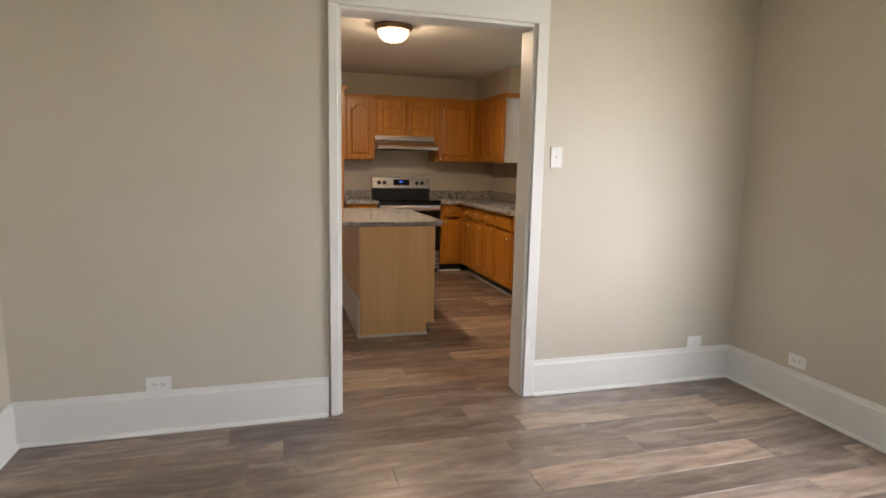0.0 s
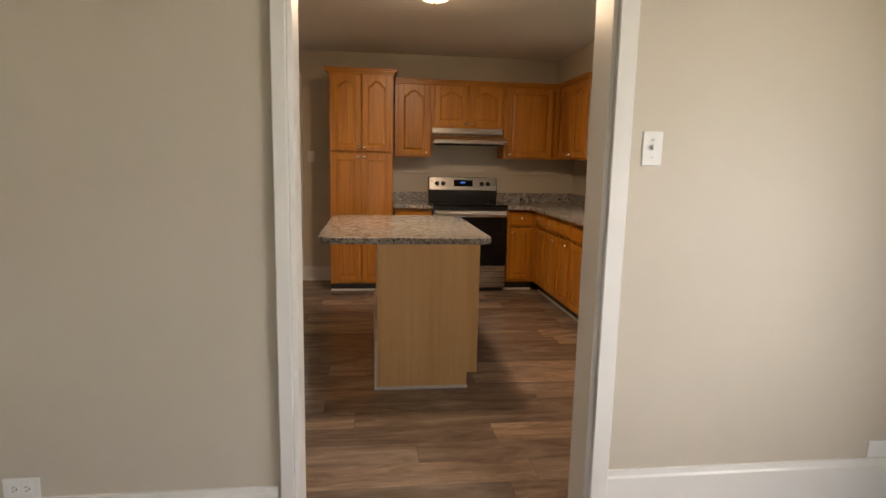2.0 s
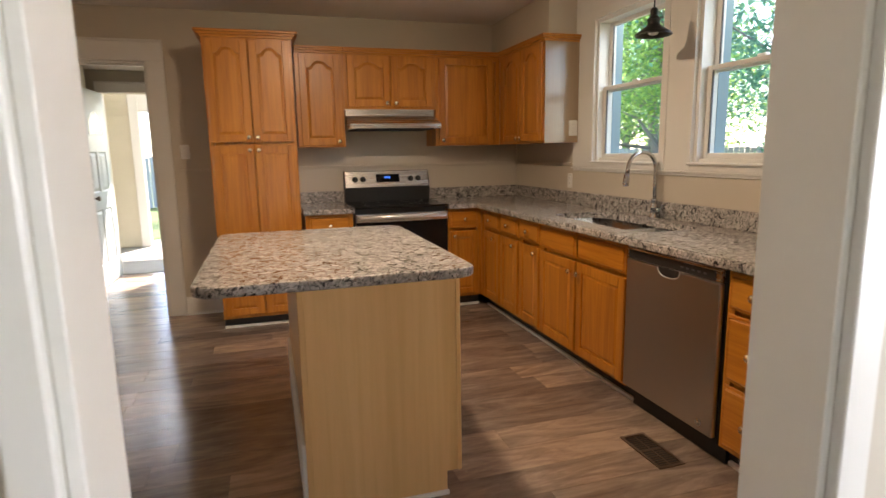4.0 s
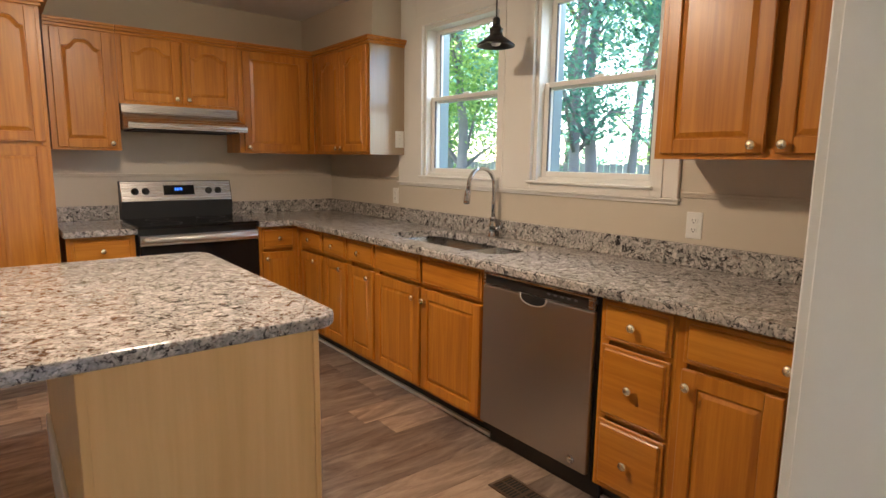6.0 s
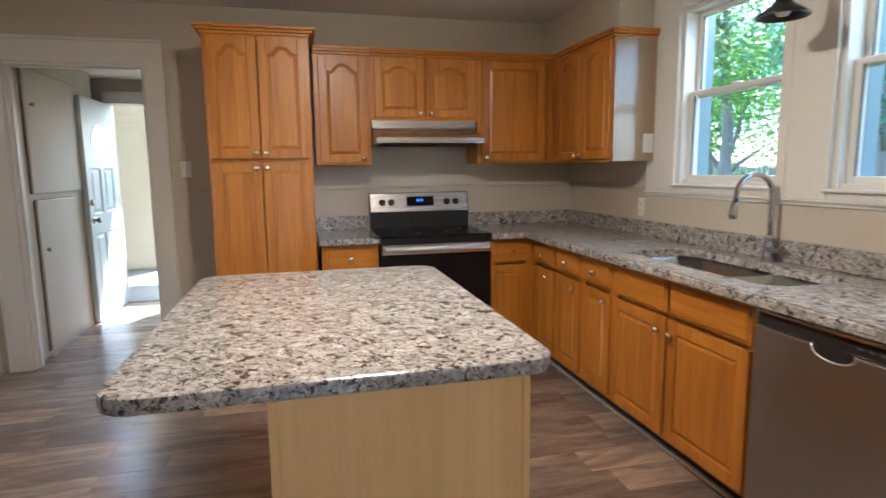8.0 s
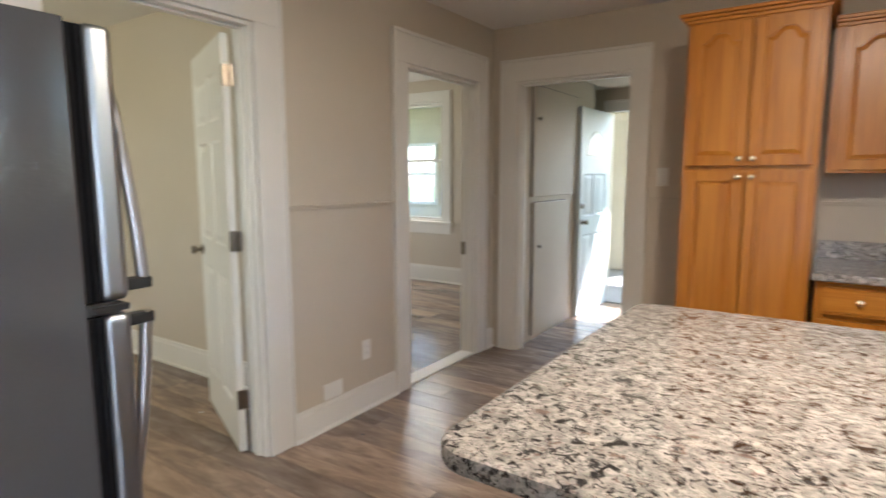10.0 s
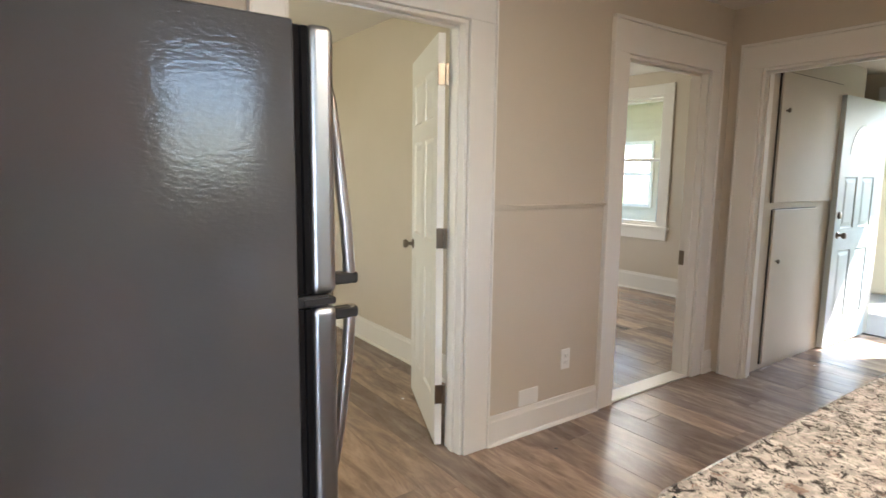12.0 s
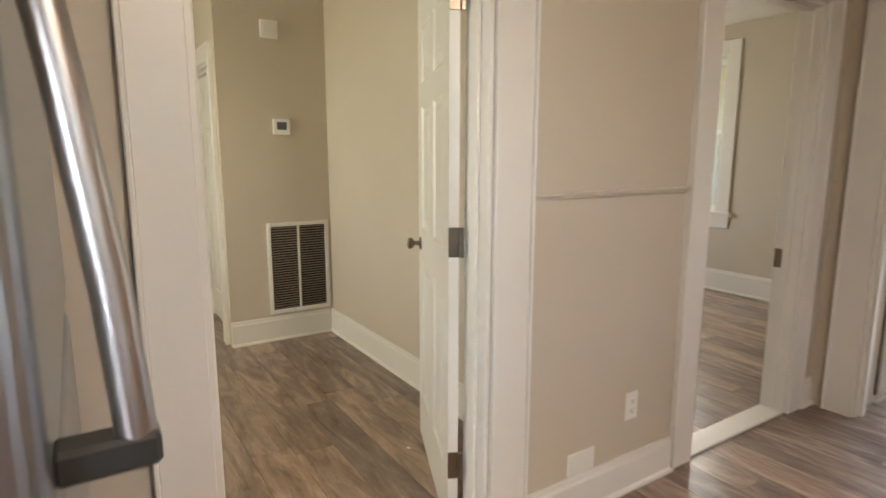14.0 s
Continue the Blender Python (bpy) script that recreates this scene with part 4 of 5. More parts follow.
part("front_lip", box(0.0, 0.765, -0.006, 0.001, 1.546, 1.586, 0.002), STEELH, hd)

# ---- island ----
isl = thing("kitchen_island", pose(0, 0, 0), "pale maple kitchen island base with an oak door side", "kitchen island")
part("end_panel", boxes([(2.0, 2.54, 4.795, 4.812, 0, 0.876), (2.54, 2.60, 4.795, 4.812, 0.095, 0.876)]), MAPLE, isl, "flat pale maple end panel")
part("end_stile", box(2.0, 2.022, 4.788, 4.795, 0.02, 0.876, 0.002), MAPLE, isl)
part("end_stile", box(2.582, 2.60, 4.788, 4.795, 0.095, 0.876, 0.002), MAPLE, isl)
part("back_panel", box(2.0, 2.016, 4.812, 6.10, 0, 0.876), MAPLE, isl)
part("body", boxes([(2.016, 2.585, 4.812, 6.10, 0.095, 0.876), (2.016, 2.53, 4.812, 6.10, 0, 0.095)]), MAPLE, isl)
part("shoe", boxes([(1.985, 2.545, 4.780, 4.7945, 0, 0.018)], 0.003), TRIM, isl, "white painted shoe strip")
part("skirting", boxes([(1.986, 2.0, 4.80, 6.10, 0, 0.30)], 0.003), TRIM, isl, "white painted skirting board")
for y0 in (6.09, 5.66, 5.23):
    fr = oak_door(isl, 0.40, 0.565, 0.0)
    fr.matrix_basis = Matrix.Translation((2.586, y0, 0.12)) @ pose(0, 0, 0, 0, 0, 90) @ Matrix.Translation((-0.40, 0, 0))
    knob(fr, 0.36, 0.51)
    fr = part("drawer_front", drawer_mesh(0.40, 0.15), OAKH, isl)
    fr.matrix_basis = Matrix.Translation((2.586, y0, 0.705)) @ pose(0, 0, 0, 0, 0, 90) @ Matrix.Translation((-0.40, 0, 0))
    knob(fr, 0.20, 0.075)


def rounded_slab(x0, x1, y0, y1, z0, z1, r, edge):
    bm = bmesh.new()
    def ring(inset, z):
        out = []
        for cx, cy, a in ((x1 - r, y1 - r, 0), (x0 + r, y1 - r, 90), (x0 + r, y0 + r, 180), (x1 - r, y0 + r, 270)):
            out += [bm.verts.new((cx + (r - inset) * math.cos(radians(a + 11.25 * k)), cy + (r - inset) * math.sin(radians(a + 11.25 * k)), z)) for k in range(9)]
        return out
    rings = [ring(edge, z0), ring(edge * 0.3, z0 + edge * 0.3), ring(0, z0 + edge), ring(0, z1 - edge), ring(edge * 0.3, z1 - edge * 0.3), ring(edge, z1)]
    n = len(rings[0])
    bm.faces.new(rings[0])
    bm.faces.new(rings[-1])
    for a, b in zip(rings, rings[1:]):
        for k in range(n):
            bm.faces.new((a[k], a[(k + 1) % n], b[(k + 1) % n], b[k]))
    bmesh.ops.recalc_face_normals(bm, faces=bm.faces)
    return bm


tagged(part("island_countertop", rounded_slab(1.655, 2.68, 4.785, 6.19, 0.876, 0.916, 0.085, 0.009), GRANITE), "thick speckled granite slab with rounded corners on the island", "countertop")

# ---- refrigerator ----
rf = thing("refrigerator", pose(0.245, 3.82, 0), "stainless top-freezer refrigerator with dark grey sides", "refrigerator")
FW, FD, FF = 0.755, 0.712, 0.80
part("cabinet", box(0, FW, 0, FD, 0.03, 1.70, 0.006, 2), FRIDGESIDE, rf, "dark grey textured cabinet")
for z0, z1 in ((0.09, 1.105), (1.138, 1.69)):
    bm = bmesh.new()
    add_prism(bm, [(0.008, FD), (FW - 0.003, FD), (FW - 0.003, FD + 0.011), (FW - 0.008, FD + 0.013), (FW - 0.002, FD + 0.016), (FW - 0.002, FD + 0.030), (0.008, FD + 0.030)], "z", z0, z1)
    part("gasket", bm, RUBBER, rf, "ribbed black door gasket")
for nm, z0, z1 in (("fridge_door", 0.09, 1.107), ("freezer_door", 1.134, 1.697)):
    part(nm, box(0.0, FW + 0.002, FD + 0.030, FF, z0, z1, 0.017, 5), DOORSTEEL, rf, "brushed stainless door")
part("middle_hinge", boxes([(0.02, FW - 0.002, FD - 0.002, FF - 0.02, 1.108, 1.133), (FW - 0.07, FW + 0.004, FD + 0.01, FF - 0.005, 1.113, 1.127)], 0.002), BLACK, rf)
hx = FW - 0.045
for nm, s0, zs in (("freezer_handle", 1, (1.146, 1.165, 1.28, 1.42, 1.55, 1.60)), ("fridge_handle", -1, (1.092, 1.075, 0.97, 0.84, 0.73, 0.69))):
    ys = (FF + 0.050, FF + 0.051, FF + 0.043, FF + 0.027, FF + 0.009, FF - 0.002)
    ob = part(nm, tube([(hx, y, z) for y, z in zip(ys, zs)], [0.014, 0.0145, 0.014, 0.0135, 0.013, 0.012], 14), HANDLE, rf, "curved stainless handle")
    part("bracket", box(hx - 0.016, hx + 0.016, FF - 0.002, FF + 0.066, min(zs[0], zs[0] + s0 * 0.026), max(zs[0], zs[0] + s0 * 0.026), 0.004), BLACK, ob, "dark plastic handle bracket")
part("foot_grille", box(0.02, FW - 0.02, FD - 0.01, FD + 0.02, 0.0, 0.085), BLACK, rf)

# ---- lamps ----
cl = thing("ceiling_light", Matrix.Translation((2.37, 5.40, H)), "flush ceiling light with a lit opal dome", "ceiling light")
part("rim", turned([(0.0, 0), (0.155, 0), (0.165, -0.012), (0.16, -0.03), (0.15, -0.042), (0.135, -0.045), (0.13, -0.04), (0.0, -0.04)], Matrix(), 40), BRONZE, cl, "bronze stepped rim")
dome = part("dome", turned([(0.132, -0.044), (0.128, -0.07), (0.112, -0.10), (0.08, -0.125), (0.04, -0.137), (0.0, -0.14)], Matrix(), 40), LIT, cl, "glowing opal glass dome")
dome.visible_shadow = False
part("finial", turned([(0.0, -0.139), (0.008, -0.139), (0.009, -0.15), (0.0, -0.156)], Matrix(), 12), BRONZE, cl)

pd = thing("pendant_lamp", Matrix.Translation((4.0, 5.568, 1.955)), "small dark bronze pendant lamp over the sink", "pendant lamp")
part("shade", turned([(0.098, 0.0), (0.100, 0.006), (0.083, 0.020), (0.045, 0.046), (0.034, 0.056), (0.032, 0.074), (0.037, 0.078), (0.037, 0.086), (0.028, 0.092), (0.021, 0.105), (0.018, 0.10), (0.028, 0.055), (0.042, 0.042), (0.080, 0.016), (0.094, 0.0), (0.098, 0.0)], Matrix(), 36), DARKMETAL, pd)
part("socket", turned([(0.02, 0.10), (0.02, 0.135), (0.012, 0.145), (0.0, 0.145)], Matrix(), 20), DARKMETAL, pd)
part("bulb", turned([(0.012, 0.07), (0.03, 0.045), (0.033, 0.025), (0.02, 0.005), (0.0, 0.0)], Matrix(), 16), PLASTIC, pd, "white unlit bulb")
part("cord", tube([(0, 0, 0.14), (0, 0, H - 1.955 - 0.02)], 0.004, 8), BLACK, pd)
part("canopy", turned([(0, H - 1.956), (0.06, H - 1.956), (0.055, H - 1.985), (0.0, H - 1.99)], Matrix(), 24), DARKMETAL, pd)


# ---- doors ----
def panel_door(name, m, w, h, t, rows, label, mat=DOORPAINT):
    """A moulded door with two columns of sunk, fielded panels, hinged at local x 0, its faces at y 0 and y t."""
    ob = thing(name, m, label, "door")
    bm = bmesh.new()
    cols = ((0.11, w / 2 - 0.05), (w / 2 + 0.05, w - 0.11))
    xs = [0, cols[0][0], cols[0][1], cols[1][0], cols[1][1], w]
    ups = sorted(rows)
    zs = [0] + [z for r in ups for z in r] + [h]
    for y, s in ((0, 1), (t, -1)):
        faces = []
        for i in range(5):
            for k in range(len(zs) - 1):
                x0, x1, z0, z1 = xs[i], xs[i + 1], zs[k], zs[k + 1]
                if i % 2 == 0 or k % 2 == 0:
                    faces.append(bm.faces.new([bm.verts.new((x, y, z)) for x, z in ((x0, z0), (x1, z0), (x1, z1), (x0, z1))]))
                    continue
                rings = [[bm.verts.new((x, y + s * o, z)) for x, z in ((x0 + e, z0 + e), (x1 - e, z0 + e), (x1 - e, z1 - e), (x0 + e, z1 - e))]
                         for e, o in ((0, 0), (0.010, 0.008), (0.020, 0.009), (0.048, 0.002))]
                for a, b in zip(rings, rings[1:]):
                    faces += [bm.faces.new((a[j], a[(j + 1) % 4], b[(j + 1) % 4], b[j])) for j in range(4)]
                faces.append(bm.faces.new(rings[-1]))
        for f in faces:
            f.normal_update()
            if f.normal.y * s > 0:
                f.normal_flip()
    rim = [[bm.verts.new((x, y, z)) for x, z in ((0, 0), (w, 0), (w, h), (0, h))] for y in (0, t)]
    for j in range(4):
        bm.faces.new((rim[0][j], rim[0][(j + 1) % 4], rim[1][(j + 1) % 4], rim[1][j])).normal_update()
    bmesh.ops.remove_doubles(bm, verts=bm.verts, dist=0.0001)
    bmesh.ops.recalc_face_normals(bm, faces=bm.faces)
    part("leaf", bm, mat, ob)
    return ob


def door_knob(ob, x, z, t):
    for s, y in ((-1, 0), (1, t)):
        part("door_knob", turned([(0, 0), (0.03, 0), (0.03, 0.006), (0.012, 0.01), (0.010, 0.03), (0.022, 0.038), (0.027, 0.05), (0.022, 0.062), (0, 0.066)],
                                 Matrix.Translation((x, y, z)) @ pose(0, 0, 0, 90 if s < 0 else -90, 0, 0), 20), NICKEL, ob, "round aged nickel knob")


SIX = ((1.66, 1.89), (1.03, 1.56), (0.23, 0.88))
d1 = panel_door("door_1", Matrix.Translation((-0.128, D1[1] - 0.035, 0.012)) @ pose(0, 0, 0, 0, 0, 156.5), 0.80, 2.04, 0.035, SIX, "white six-panel door standing open into the hall")
door_knob(d1, 0.735, 0.955, 0.035)
for z in (0.22, 1.02, 1.80):
    part("hinge", boxes([(-0.004, 0.0, 0.0, 0.036, z, z + 0.10), (-0.016, 0.0, -0.014, 0.0, z, z + 0.10)], 0.0015), NICKEL, d1, "aged nickel butt hinge")
d1["kind"] = "structure"

# strike plate on the far jamb of the bedroom doorway
st = tagged(part("strike_plate", box(-0.121, -0.078, D2[1] - 0.021, D2[1] - 0.018, 0.785, 0.885, 0.001), NICKEL), "small aged metal strike plate on the door jamb", "strike plate")

# threshold of the bedroom doorway
structure("trim_threshold", box(-0.12, 0.004, D2[0] + 0.02, D2[1] - 0.02, 0.0, 0.012, 0.003), TRIM, "pale worn threshold strip in the bedroom doorway", "threshold")

# ---- mud room: built-in closet with painted doors, back door standing open ----
cb = thing("built_in_closet", pose(0, 0, 0), "greige painted built-in closet with flat doors", "closet")
part("carcass", boxes([(0.0, MX0 - 0.002, YB + 0.122, 9.75, 0, 2.30)]), WALL, cb)
for nm, y0, y1, z0, z1 in (("upper_door", 8.30, 9.30, 1.22, 2.12), ("lower_door", 8.33, 9.02, 0.04, 1.17)):
    dd = part(nm, box(MX0, MX0 + 0.016, y0, y1, z0, z1, 0.003), WALL, cb)
    part("door_gap", boxes([(MX0 - 0.0015, MX0 + 0.004, y0 - 0.018, y0 - 0.002, z0, z1), (MX0 - 0.0015, MX0 + 0.004, y0, y1, z1 + 0.001, z1 + 0.007)]), SLOT, dd)
    part("knob", turned(KNOB, Matrix.Translation((MX0 + 0.016, y0 + 0.07, 1.86 if z0 > 1 else 0.80)) @ pose(0, 0, 0, 0, 90, 0), 12), NICKEL, dd, "small nickel knob")
bd = panel_door("door_2", Matrix.Translation((0.222, BY - 0.03, 0.012)) @ pose(0, 0, 0, 0, 0, -91), 0.80, 2.03, 0.044, ((0.98, 1.40), (0.22, 0.80)), "back door with a fan light standing open, blue-grey shade put into its colour", SHADEDPAINT)
bd["kind"] = "structure"
bm = bmesh.new()
fan = [(0.4 + 0.24 * math.cos(radians(a)), 1.58 + 0.24 * math.sin(radians(a))) for a in range(0, 181, 15)]
add_prism(bm, fan, "y", -0.003, 0.047)
part("fan_light", bm, FANGLASS, bd, "half-round glass fan light")
door_knob(bd, 0.735, 0.93, 0.044)
for y, s in ((0.0, -1), (0.044, 1)):
    part("deadbolt", turned([(0, 0), (0.03, 0), (0.028, 0.012), (0, 0.014)], Matrix.Translation((0.735, y, 1.09)) @ pose(0, 0, 0, 90 if s < 0 else -90, 0, 0), 18), NICKEL, bd)


# ---- switch plates, outlets, vents ----
def plate(name, m, w, h, kind, label, cat):
    """A cover plate on a wall; local y looks into the room, z is up."""
    ob = thing(name, m, label, cat)
    part("cover", box(-w / 2, w / 2, 0, 0.006, -h / 2, h / 2, 0.0025), PLASTIC, ob)
    if kind == "outlet":
        for z in (-0.02, 0.02):
            face = part("receptacle", box(-0.016, 0.016, 0.006, 0.009, z - 0.014, z + 0.014, 0.003), PLASTIC, ob)
            part("slots", boxes([(-0.008, -0.006, 0.0085, 0.0095, z - 0.002, z + 0.008), (0.006, 0.008, 0.0085, 0.0095, z - 0.002, z + 0.008), (-0.0025, 0.0025, 0.0085, 0.0095, z - 0.010, z - 0.005)]), SLOT, face)
    elif kind == "outlet_flat":
        for x in (-0.02, 0.02):
            face = part("receptacle", box(x - 0.014, x + 0.014, 0.006, 0.009, -0.016, 0.016, 0.003), PLASTIC, ob)
            part("slots", boxes([(x - 0.002, x + 0.008, 0.0085, 0.0095, -0.008, -0.006), (x - 0.002, x + 0.008, 0.0085, 0.0095, 0.006, 0.008), (x - 0.010, x - 0.005, 0.0085, 0.0095, -0.0025, 0.0025)]), SLOT, face)
    elif kind == "switch":
        part("toggle", box(-0.005, 0.005, 0.006, 0.018, -0.004, 0.012, 0.002), PLASTIC, ob)
        for z in (-0.03, 0.03):
            part("screw", turned([(0, 0.007), (0.003, 0.0065), (0.003, 0.006)], Matrix.Translation((0, 0, z)) @ pose(0, 0, 0, -90, 0, 0), 8), STEEL, ob)
    return ob


SOUTHW = lambda x, y, z: Matrix.Translation((x, y, z)) @ pose(0, 0, 0, 0, 0, 180)
WESTW = lambda x, y, z: Matrix.Translation((x, y, z)) @ pose(0, 0, 0, 0, 0, 90)
EASTW = lambda x, y, z: Matrix.Translation((x, y, z)) @ pose(0, 0, 0, 0, 0, -90)
plate("light_switch", SOUTHW(2.935, YD, 1.41), 0.073, 0.118, "switch", "white toggle light switch beside the opening", "light switch")
plate("wall_outlet", SOUTHW(0.82, YD, 0.25), 0.115, 0.073, "outlet_flat", "white duplex outlet lying sideways above the baseboard", "outlet")
plate("blank_plate", SOUTHW(3.99, YD, 0.252), 0.11, 0.073, "blank", "blank cover plate painted white above the baseboard", "cover plate")
plate("wall_outlet", WESTW(DXR, 2.93, 0.275), 0.115, 0.073, "outlet_flat", "white duplex outlet lying sideways above the baseboard", "outlet")
plate("wall_outlet", EASTW(0.0, 6.47, 0.365), 0.073, 0.118, "outlet", "white duplex outlet on the greige kitchen wall", "outlet")
plate("blank_plate", EASTW(0.0, 6.19, 0.205), 0.145, 0.09, "blank", "blank cover plate painted wall colour above the baseboard", "cover plate")
plate("light_switch", SOUTHW(1.302, YB, 1.385), 0.073, 0.118, "switch", "white toggle light switch beside the pantry", "light switch")
plate("wall_outlet", WESTW(XW, 4.585, 1.10), 0.073, 0.118, "outlet", "white duplex outlet above the granite backsplash", "outlet")
plate("wall_outlet", WESTW(XW, 6.95, 1.10), 0.073, 0.118, "outlet", "white duplex outlet above the granite backsplash", "outlet")
plate("light_switch", SOUTHW(4.235, 6.812, 1.515), 0.073, 0.118, "switch", "white toggle switch on the cabinet's end panel", "light switch")

# floor register
fv = thing("floor_register", Matrix.Translation((3.51, 4.805, 0)), "brown metal floor register in front of the dishwasher", "floor register")
part("frame", boxes([(-0.065, -0.052, -0.145, 0.145, 0, 0.005), (0.052, 0.065, -0.145, 0.145, 0, 0.005), (-0.052, 0.052, -0.145, -0.13, 0, 0.005), (-0.052, 0.052, 0.13, 0.145, 0, 0.005), (-0.052, 0.052, -0.006, 0.006, 0, 0.005), (-0.004, 0.004, -0.13, 0.13, 0, 0.0045)]), VENTMETAL, fv)
# thin dark sheet drawn for the shade below the slats
part("well_shade", box(-0.052, 0.052, -0.13, 0.13, -0.004, 0.0015), FILTER, fv)
for i in range(16):
    y = -0.122 + i * 0.0163
    part("slat", box(-0.052, 0.052, y, y + 0.004, 0.0016, 0.0042), VENTMETAL, fv)

# return grille, thermostat and chime box in the hall
gr = thing("return_grille", EASTW(-2.69, 6.015, 0.537), "white metal return air grille on the hall wall", "return grille")
part("frame", boxes([(-0.232, -0.205, 0, 0.014, -0.338, 0.338), (0.205, 0.232, 0, 0.014, -0.338, 0.338), (-0.205, 0.205, 0, 0.014, 0.31, 0.338), (-0.205, 0.205, 0, 0.014, -0.338, -0.31), (-0.008, 0.008, 0, 0.013, -0.31, 0.31)], 0.002), PLASTIC, gr)
# near-black sheet on the wall as the shade behind the louvres
part("duct_shade", box(-0.205, 0.205, 0.0, 0.002, -0.31, 0.31), FILTER, gr)
for i in range(33):
    z = -0.30 + i * 0.01875
    for x0, x1 in ((-0.204, -0.009), (0.009, 0.204)):
        bm = box(x0, x1, -0.0006, 0.0006, -0.0048, 0.0048)
        bm.transform(Matrix.Translation((0, 0.0078, z)) @ pose(0, 0, 0, -48, 0, 0))
        part("louvre", bm, LOUVRE, gr)
th = thing("thermostat", EASTW(-2.69, 5.922, 1.56), "white wall thermostat with a small grey screen", "thermostat")
part("case", box(-0.06, 0.06, 0, 0.026, -0.055, 0.055, 0.006, 2), PLASTIC, th)
part("screen", box(-0.035, 0.035, 0.026, 0.0275, -0.022, 0.032, 0.001), GREYPLASTIC, th, "small grey screen")
ch = thing("door_chime", EASTW(-2.69, 5.862, 2.213), "small white square door chime box", "door chime")
part("case", box(-0.06, 0.06, 0, 0.03, -0.06, 0.06, 0.008, 2), PLASTIC, ch)
part("speaker_face", box(-0.045, 0.045, 0.03, 0.033, -0.045, 0.045, 0.002), PLASTIC, ch)

# sliding closet door in the passage
pdr = panel_door("door_3", Matrix.Translation((-3.665, 5.575, 0.012)), 0.76, 1.955, 0.035, SIX, "white six-panel door closed in the passage")
pdr["kind"] = "structure"

# flakes of paint left on the floor
for x, y, turn, mat in ((-0.77, 5.865, 20, PLASTIC), (0.398, 8.768, 70, PLASTIC), (0.2235, 6.184, 40, SLOT)):
    bm = bmesh.new()
    add_prism(bm, [(-0.009, -0.004), (0.004, -0.006), (0.011, 0.001), (0.002, 0.006), (-0.007, 0.004)], "z", 0.0, 0.0025)
    flake = tagged(part("paint_flake", bm, mat), "tiny flake of dry paint lying on the plank floor", "debris", "floor debris")
    flake.matrix_world = pose(x, y, 0.0, 0, 0, turn)

# ---- outdoors ----
structure("ground", box(-60, 80, -60, 80, -0.5, -0.35), GRASS, "mown green lawn round the house", "ground")
porch = structure("porch_floor", box(-6.0, 2.6, BY + 0.15, 13.2, -0.35, -0.02), CONCRETE, "pale sunlit concrete porch floor", "porch")
sd = thing("porch_wall", pose(0, 0, 0), "cream lap siding porch end wall with a window", "porch wall")
PX0, PX1, PZ0, PZ1 = -4.35, -3.70, 0.92, 1.92
part("sheathing", boxes([(-6.0, PX0, 12.5, 12.58, -0.02, 2.6), (PX1, 0.12, 12.5, 12.58, -0.02, 2.6), (PX0, PX1, 12.5, 12.58, -0.02, PZ0), (PX0, PX1, 12.5, 12.58, PZ1, 2.6)]), SIDING, sd)
for i in range(22):
    z = 0.0 + i * 0.115
    spans = [(-6.0, 0.04)] if z + 0.115 < PZ0 or z > PZ1 else [(-6.0, PX0 - 0.05), (PX1 + 0.05, 0.04)]
    for a, b in spans:
        bm = bmesh.new()
        add_prism(bm, [(12.502, z), (12.476, z), (12.494, z + 0.125), (12.502, z + 0.125)], "x", a, b)
        part("siding_board", bm, SIDING, sd)
part("window_frame", boxes([(PX0 - 0.06, PX0, 12.455, 12.58, PZ0 - 0.05, PZ1 + 0.06), (PX1, PX1 + 0.06, 12.455, 12.58, PZ0 - 0.05, PZ1 + 0.06), (PX0, PX1, 12.455, 12.58, PZ1, PZ1 + 0.06), (PX0, PX1, 12.455, 12.58, PZ0 - 0.05, PZ0), (PX0, PX1, 12.52, 12.56, 1.40, 1.45)]), TRIM, sd, "white painted porch window frame")
part("corner_post", box(0.04, 0.17, 12.46, 12.60, -0.02, 2.6, 0.004), TRIM, sd)
part("corner_post", box(1.9, 2.03, 12.46, 12.60, -0.02, 2.6, 0.004), TRIM, sd)
# unseen roof pieces, sized to shade the porch and the upper door leaf
part("porch_shade_roof", box(-6.0, 0.85, BY + 0.16, 12.6, 2.602, 2.7), TRIM, sd)
part("porch_shade_roof", box(0.85, 2.6, 11.75, 12.6, 2.602, 2.7), TRIM, sd)
part("header", box(0.17, 1.9, 12.46, 12.60, 2.02, 2.6, 0.004), TRIM, sd)


def board_fence(name, x0, y0, x1, y1, high):
    fe = thing(name, pose(0, 0, -0.35), "weathered grey wooden board fence behind the garden", "fence")
    n = int(math.hypot(x1 - x0, y1 - y0) / 0.16)
    ang = math.degrees(math.atan2(y1 - y0, x1 - x0))
    me = None
    for i in range(n):
        if me is None:
            ob = part("board", box(-0.07, 0.07, -0.01, 0.01, 0, high, 0.003), FENCE, fe)
            me = ob.data
        else:
            ob = new("board", me)
            ob.parent = fe
        u = (i + 0.5) / n
        ob.matrix_basis = pose(x0 + (x1 - x0) * u, y0 + (y1 - y0) * u, random.uniform(-0.02, 0.02), 0, 0, ang)
    return fe


board_fence("fence", 12.2, -6, 12.2, 24, 1.7)
board_fence("fence", -8, 24, 12.2, 24, 1.7)


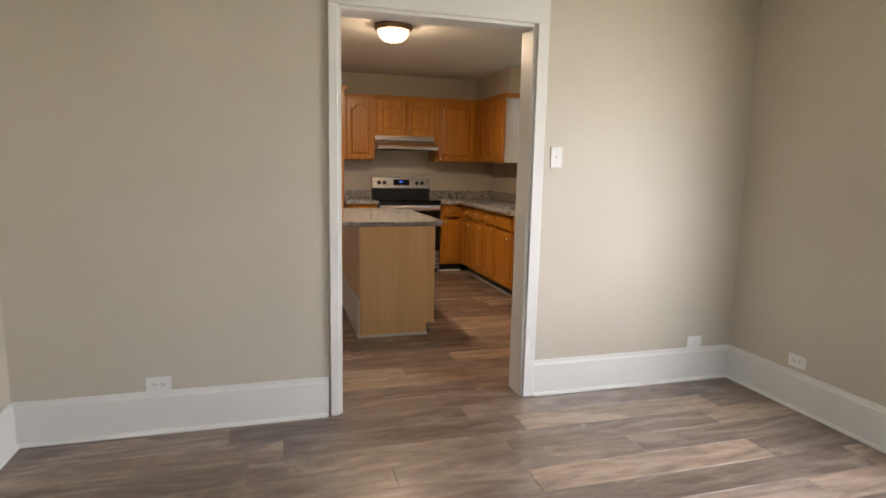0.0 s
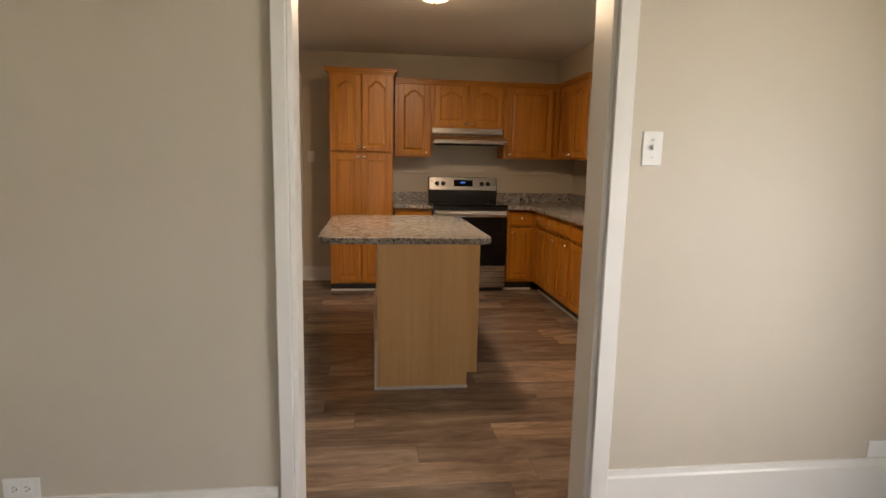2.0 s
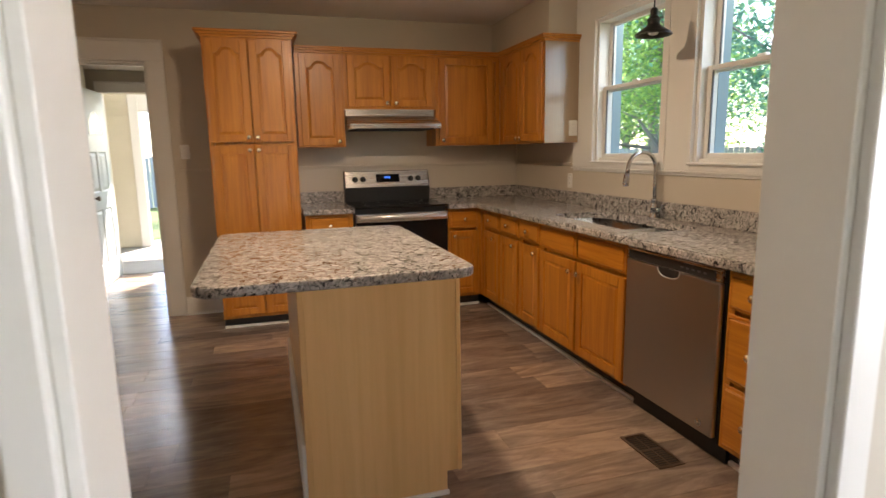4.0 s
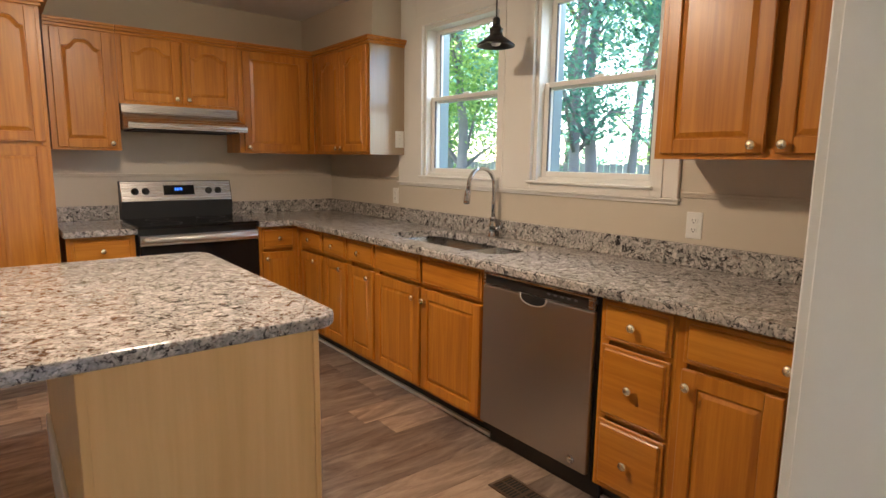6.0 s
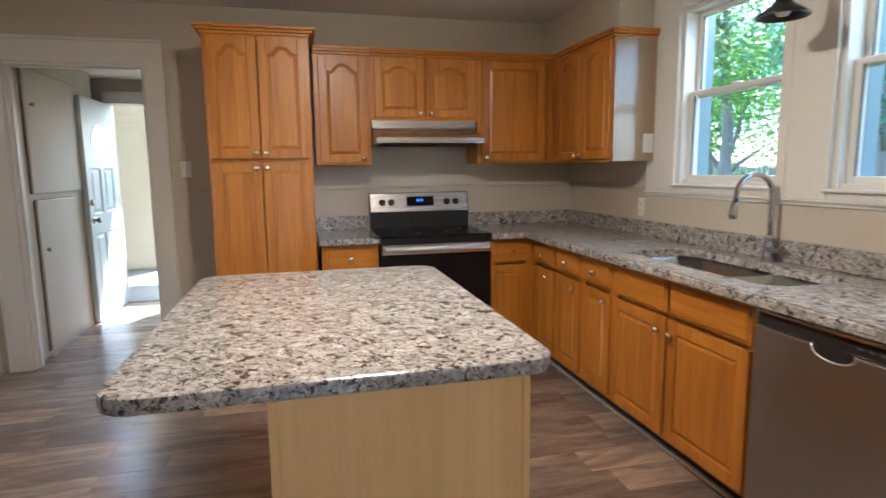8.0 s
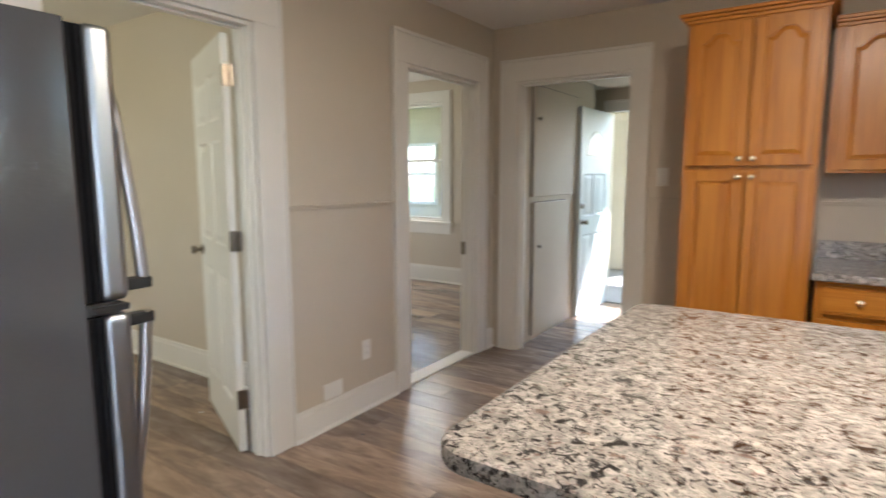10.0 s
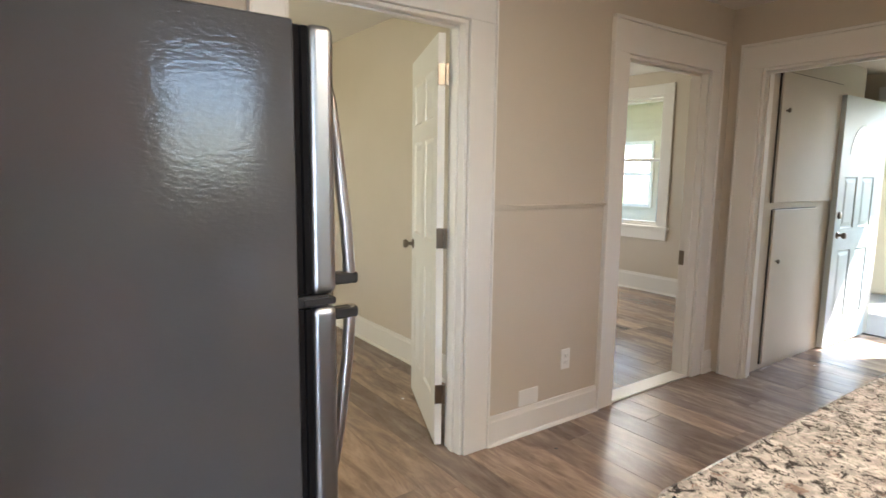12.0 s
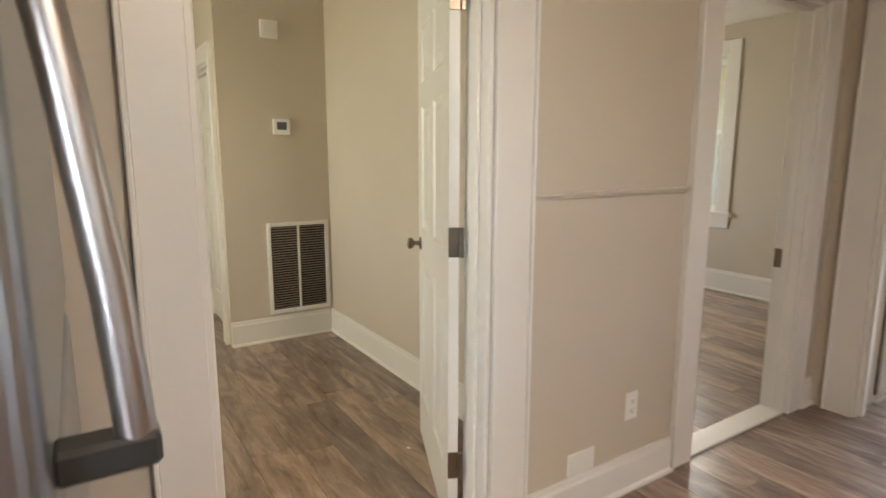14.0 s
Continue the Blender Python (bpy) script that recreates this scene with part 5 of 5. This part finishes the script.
def tree(x, y, high, trunk, crown_z, crown_r, leaves, mat, seed, lean=0.0, limbs=13):
    rng = random.Random(seed)
    ob = thing("tree", pose(x, y, -0.4), "leafy garden tree with a grey trunk", "tree", "garden trees")
    bm = bmesh.new()
    pts = [(lean * k * k * 0.02 + rng.uniform(-0.04, 0.04) * k, rng.uniform(-0.04, 0.04) * k, high * k / 8) for k in range(9)]
    add_tube(bm, pts, [trunk * (1.25 if k == 0 else 1 - 0.095 * k) for k in range(9)], 10)
    tips = []
    for i in range(limbs):
        k = rng.randint(2, 8)
        p = Vector(pts[k])
        a, r = rng.uniform(0, 6.283), crown_r * rng.uniform(0.5, 0.95)
        q = p + Vector((math.cos(a) * r, math.sin(a) * r, rng.uniform(0.3, 1.8)))
        mid = (p + q) / 2 + Vector((0, 0, rng.uniform(-0.1, 0.4)))
        add_tube(bm, [p, mid, q], [trunk * 0.38, trunk * 0.22, trunk * 0.07], 6)
        tips += [mid, q, q + Vector((rng.uniform(-0.6, 0.6), rng.uniform(-0.6, 0.6), rng.uniform(-0.3, 0.6)))]
    part("trunk", bm, BARK, ob)
    clumps = [t + Vector((rng.gauss(0, 0.3), rng.gauss(0, 0.3), rng.gauss(0, 0.3))) for t in tips]
    clumps += [Vector((rng.gauss(0, crown_r * 0.5), rng.gauss(0, crown_r * 0.5), crown_z + rng.gauss(0, crown_r * 0.42))) for _ in range(26)]
    verts, faces = [], []
    for _ in range(leaves):
        c = rng.choice(clumps)
        p = c + Vector((rng.gauss(0, 0.36), rng.gauss(0, 0.36), rng.gauss(0, 0.26)))
        if p.z < crown_z * 0.42:
            continue
        s = rng.uniform(0.03, 0.062)
        rot = Euler((rng.uniform(-0.9, 0.9), rng.uniform(-0.9, 0.9), rng.uniform(0, 6.28))).to_matrix()
        n = len(verts)
        verts += [tuple(p + rot @ Vector(q) * s) for q in ((-1.1, 0, 0), (0, -0.55, 0.1), (1.1, 0, 0), (0, 0.55, 0.1))]
        faces.append((n, n + 1, n + 2, n + 3))
    me = bpy.data.meshes.new("crown")
    me.from_pydata(verts, [], faces)
    me.materials.append(mat)
    cr = new("crown", me)
    cr.parent = ob
    return ob


tree(8.96, 9.05, 7.5, 0.10, 4.9, 2.0, 11000, LEAF, 11, 0.5, 6)
tree(9.45, 9.05, 8.0, 0.115, 5.3, 2.2, 11000, LEAF, 12, -0.3, 7)
tree(10.4, 9.0, 8.0, 0.09, 5.6, 2.2, 9000, LEAF, 13, 0.9, 6)
tree(9.2, 12.0, 6.5, 0.13, 4.6, 2.3, 22000, LEAF2, 14)
tree(10.8, 14.6, 7.0, 0.15, 4.6, 2.7, 22000, LEAF2, 15)
tree(13.2, 17.5, 8.0, 0.16, 4.2, 3.0, 16000, LEAF, 16)
tree(13.2, 12.6, 8.0, 0.16, 5.6, 2.6, 14000, LEAF2, 17)
tree(17.5, 13.0, 9.0, 0.2, 5.8, 3.4, 14000, LEAF, 18)
tree(13.0, 18.6, 7.5, 0.16, 3.9, 2.8, 18000, LEAF2, 20)
tree(14.6, 21.5, 8.5, 0.16, 4.4, 3.2, 18000, LEAF, 21)
tree(3.4, 21.0, 8.0, 0.18, 4.6, 3.0, 6000, LEAF2, 19)


def shrub(x, y, r, leaves, seed, mat):
    rng = random.Random(seed)
    verts, faces = [], []
    for _ in range(leaves):
        a, b = rng.uniform(0, 6.283), rng.random()
        p = Vector((math.cos(a) * r * rng.uniform(0.2, 1), math.sin(a) * r * rng.uniform(0.2, 1), 1.5 * r * b * rng.uniform(0.6, 1.1)))
        s = rng.uniform(0.04, 0.08)
        rot = Euler((rng.uniform(-0.9, 0.9), rng.uniform(-0.9, 0.9), rng.uniform(0, 6.28))).to_matrix()
        n = len(verts)
        verts += [tuple(p + rot @ Vector(q) * s) for q in ((-1.1, 0, 0), (0, -0.6, 0.1), (1.1, 0, 0), (0, 0.6, 0.1))]
        faces.append((n, n + 1, n + 2, n + 3))
    me = bpy.data.meshes.new("shrub")
    me.from_pydata(verts, [], faces)
    me.materials.append(mat)
    ob = new("shrub", me)
    ob.location = (x, y, -0.36)
    return tagged(ob, "loose green garden shrub in front of the fence", "shrub", "garden shrubs")


for i, (x, y, r) in enumerate(((13.6, 7.6, 1.3), (13.9, 9.8, 1.5), (13.4, 12.2, 1.6), (12.8, 15.5, 1.5), (13.8, 5.0, 1.2))):
    shrub(x, y, r, 3500, 40 + i, LEAF2 if i % 2 else LEAF)

# ---- floor planks, along x ----
PW, PL = 0.182, 1.22
plank_mesh = {}


def plank(x0, x1, y0, y1):
    key = (round(x1 - x0, 3), round(y1 - y0, 3))
    if key not in plank_mesh:
        me = bpy.data.meshes.new("plank")
        bm = bmesh.new()
        w, h, e = key[0], key[1], 0.0012
        a = [bm.verts.new(p) for p in ((0, 0, -0.012), (w, 0, -0.012), (w, h, -0.012), (0, h, -0.012))]
        b = [bm.verts.new(p) for p in ((0, 0, -e), (w, 0, -e), (w, h, -e), (0, h, -e))]
        c = [bm.verts.new(p) for p in ((e, e, 0), (w - e, e, 0), (w - e, h - e, 0), (e, h - e, 0))]
        for p, q in ((a, b), (b, c)):
            for k in range(4):
                bm.faces.new((p[k], p[(k + 1) % 4], q[(k + 1) % 4], q[k]))
        bm.faces.new(c)
        bm.to_mesh(me)
        bm.free()
        me.materials.append(PLANK)
        plank_mesh[key] = me
    ob = new("plank", plank_mesh[key])
    ob.location, ob.parent = (x0, y0, 0), floor


rng = random.Random(5)
row = 0
y = DYS
while y < BY - 0.01:
    y1 = min(y + PW, BY)
    if y1 <= YD + 0.06:
        spans = [(DXL - 0.0, DXR)]
        if y > 3.1:
            spans = [(-6.0, -0.12), (DXL, DXR)]
    elif y < 6.3:
        spans = [(-6.0, XW)]
    elif y < YB + 0.06:
        spans = [(-4.6, XW)]
    else:
        spans = [(-4.6, -0.1), (0.19, MX1)]
    for a, b in spans:
        x = a - rng.random() * PL
        while x < b:
            p, q = max(x, a), min(x + PL, b)
            if q - p > 0.02:
                plank(p, q - 0.0008, y, y1 - 0.0008)
            x += PL
    y, row = y1, row + 1
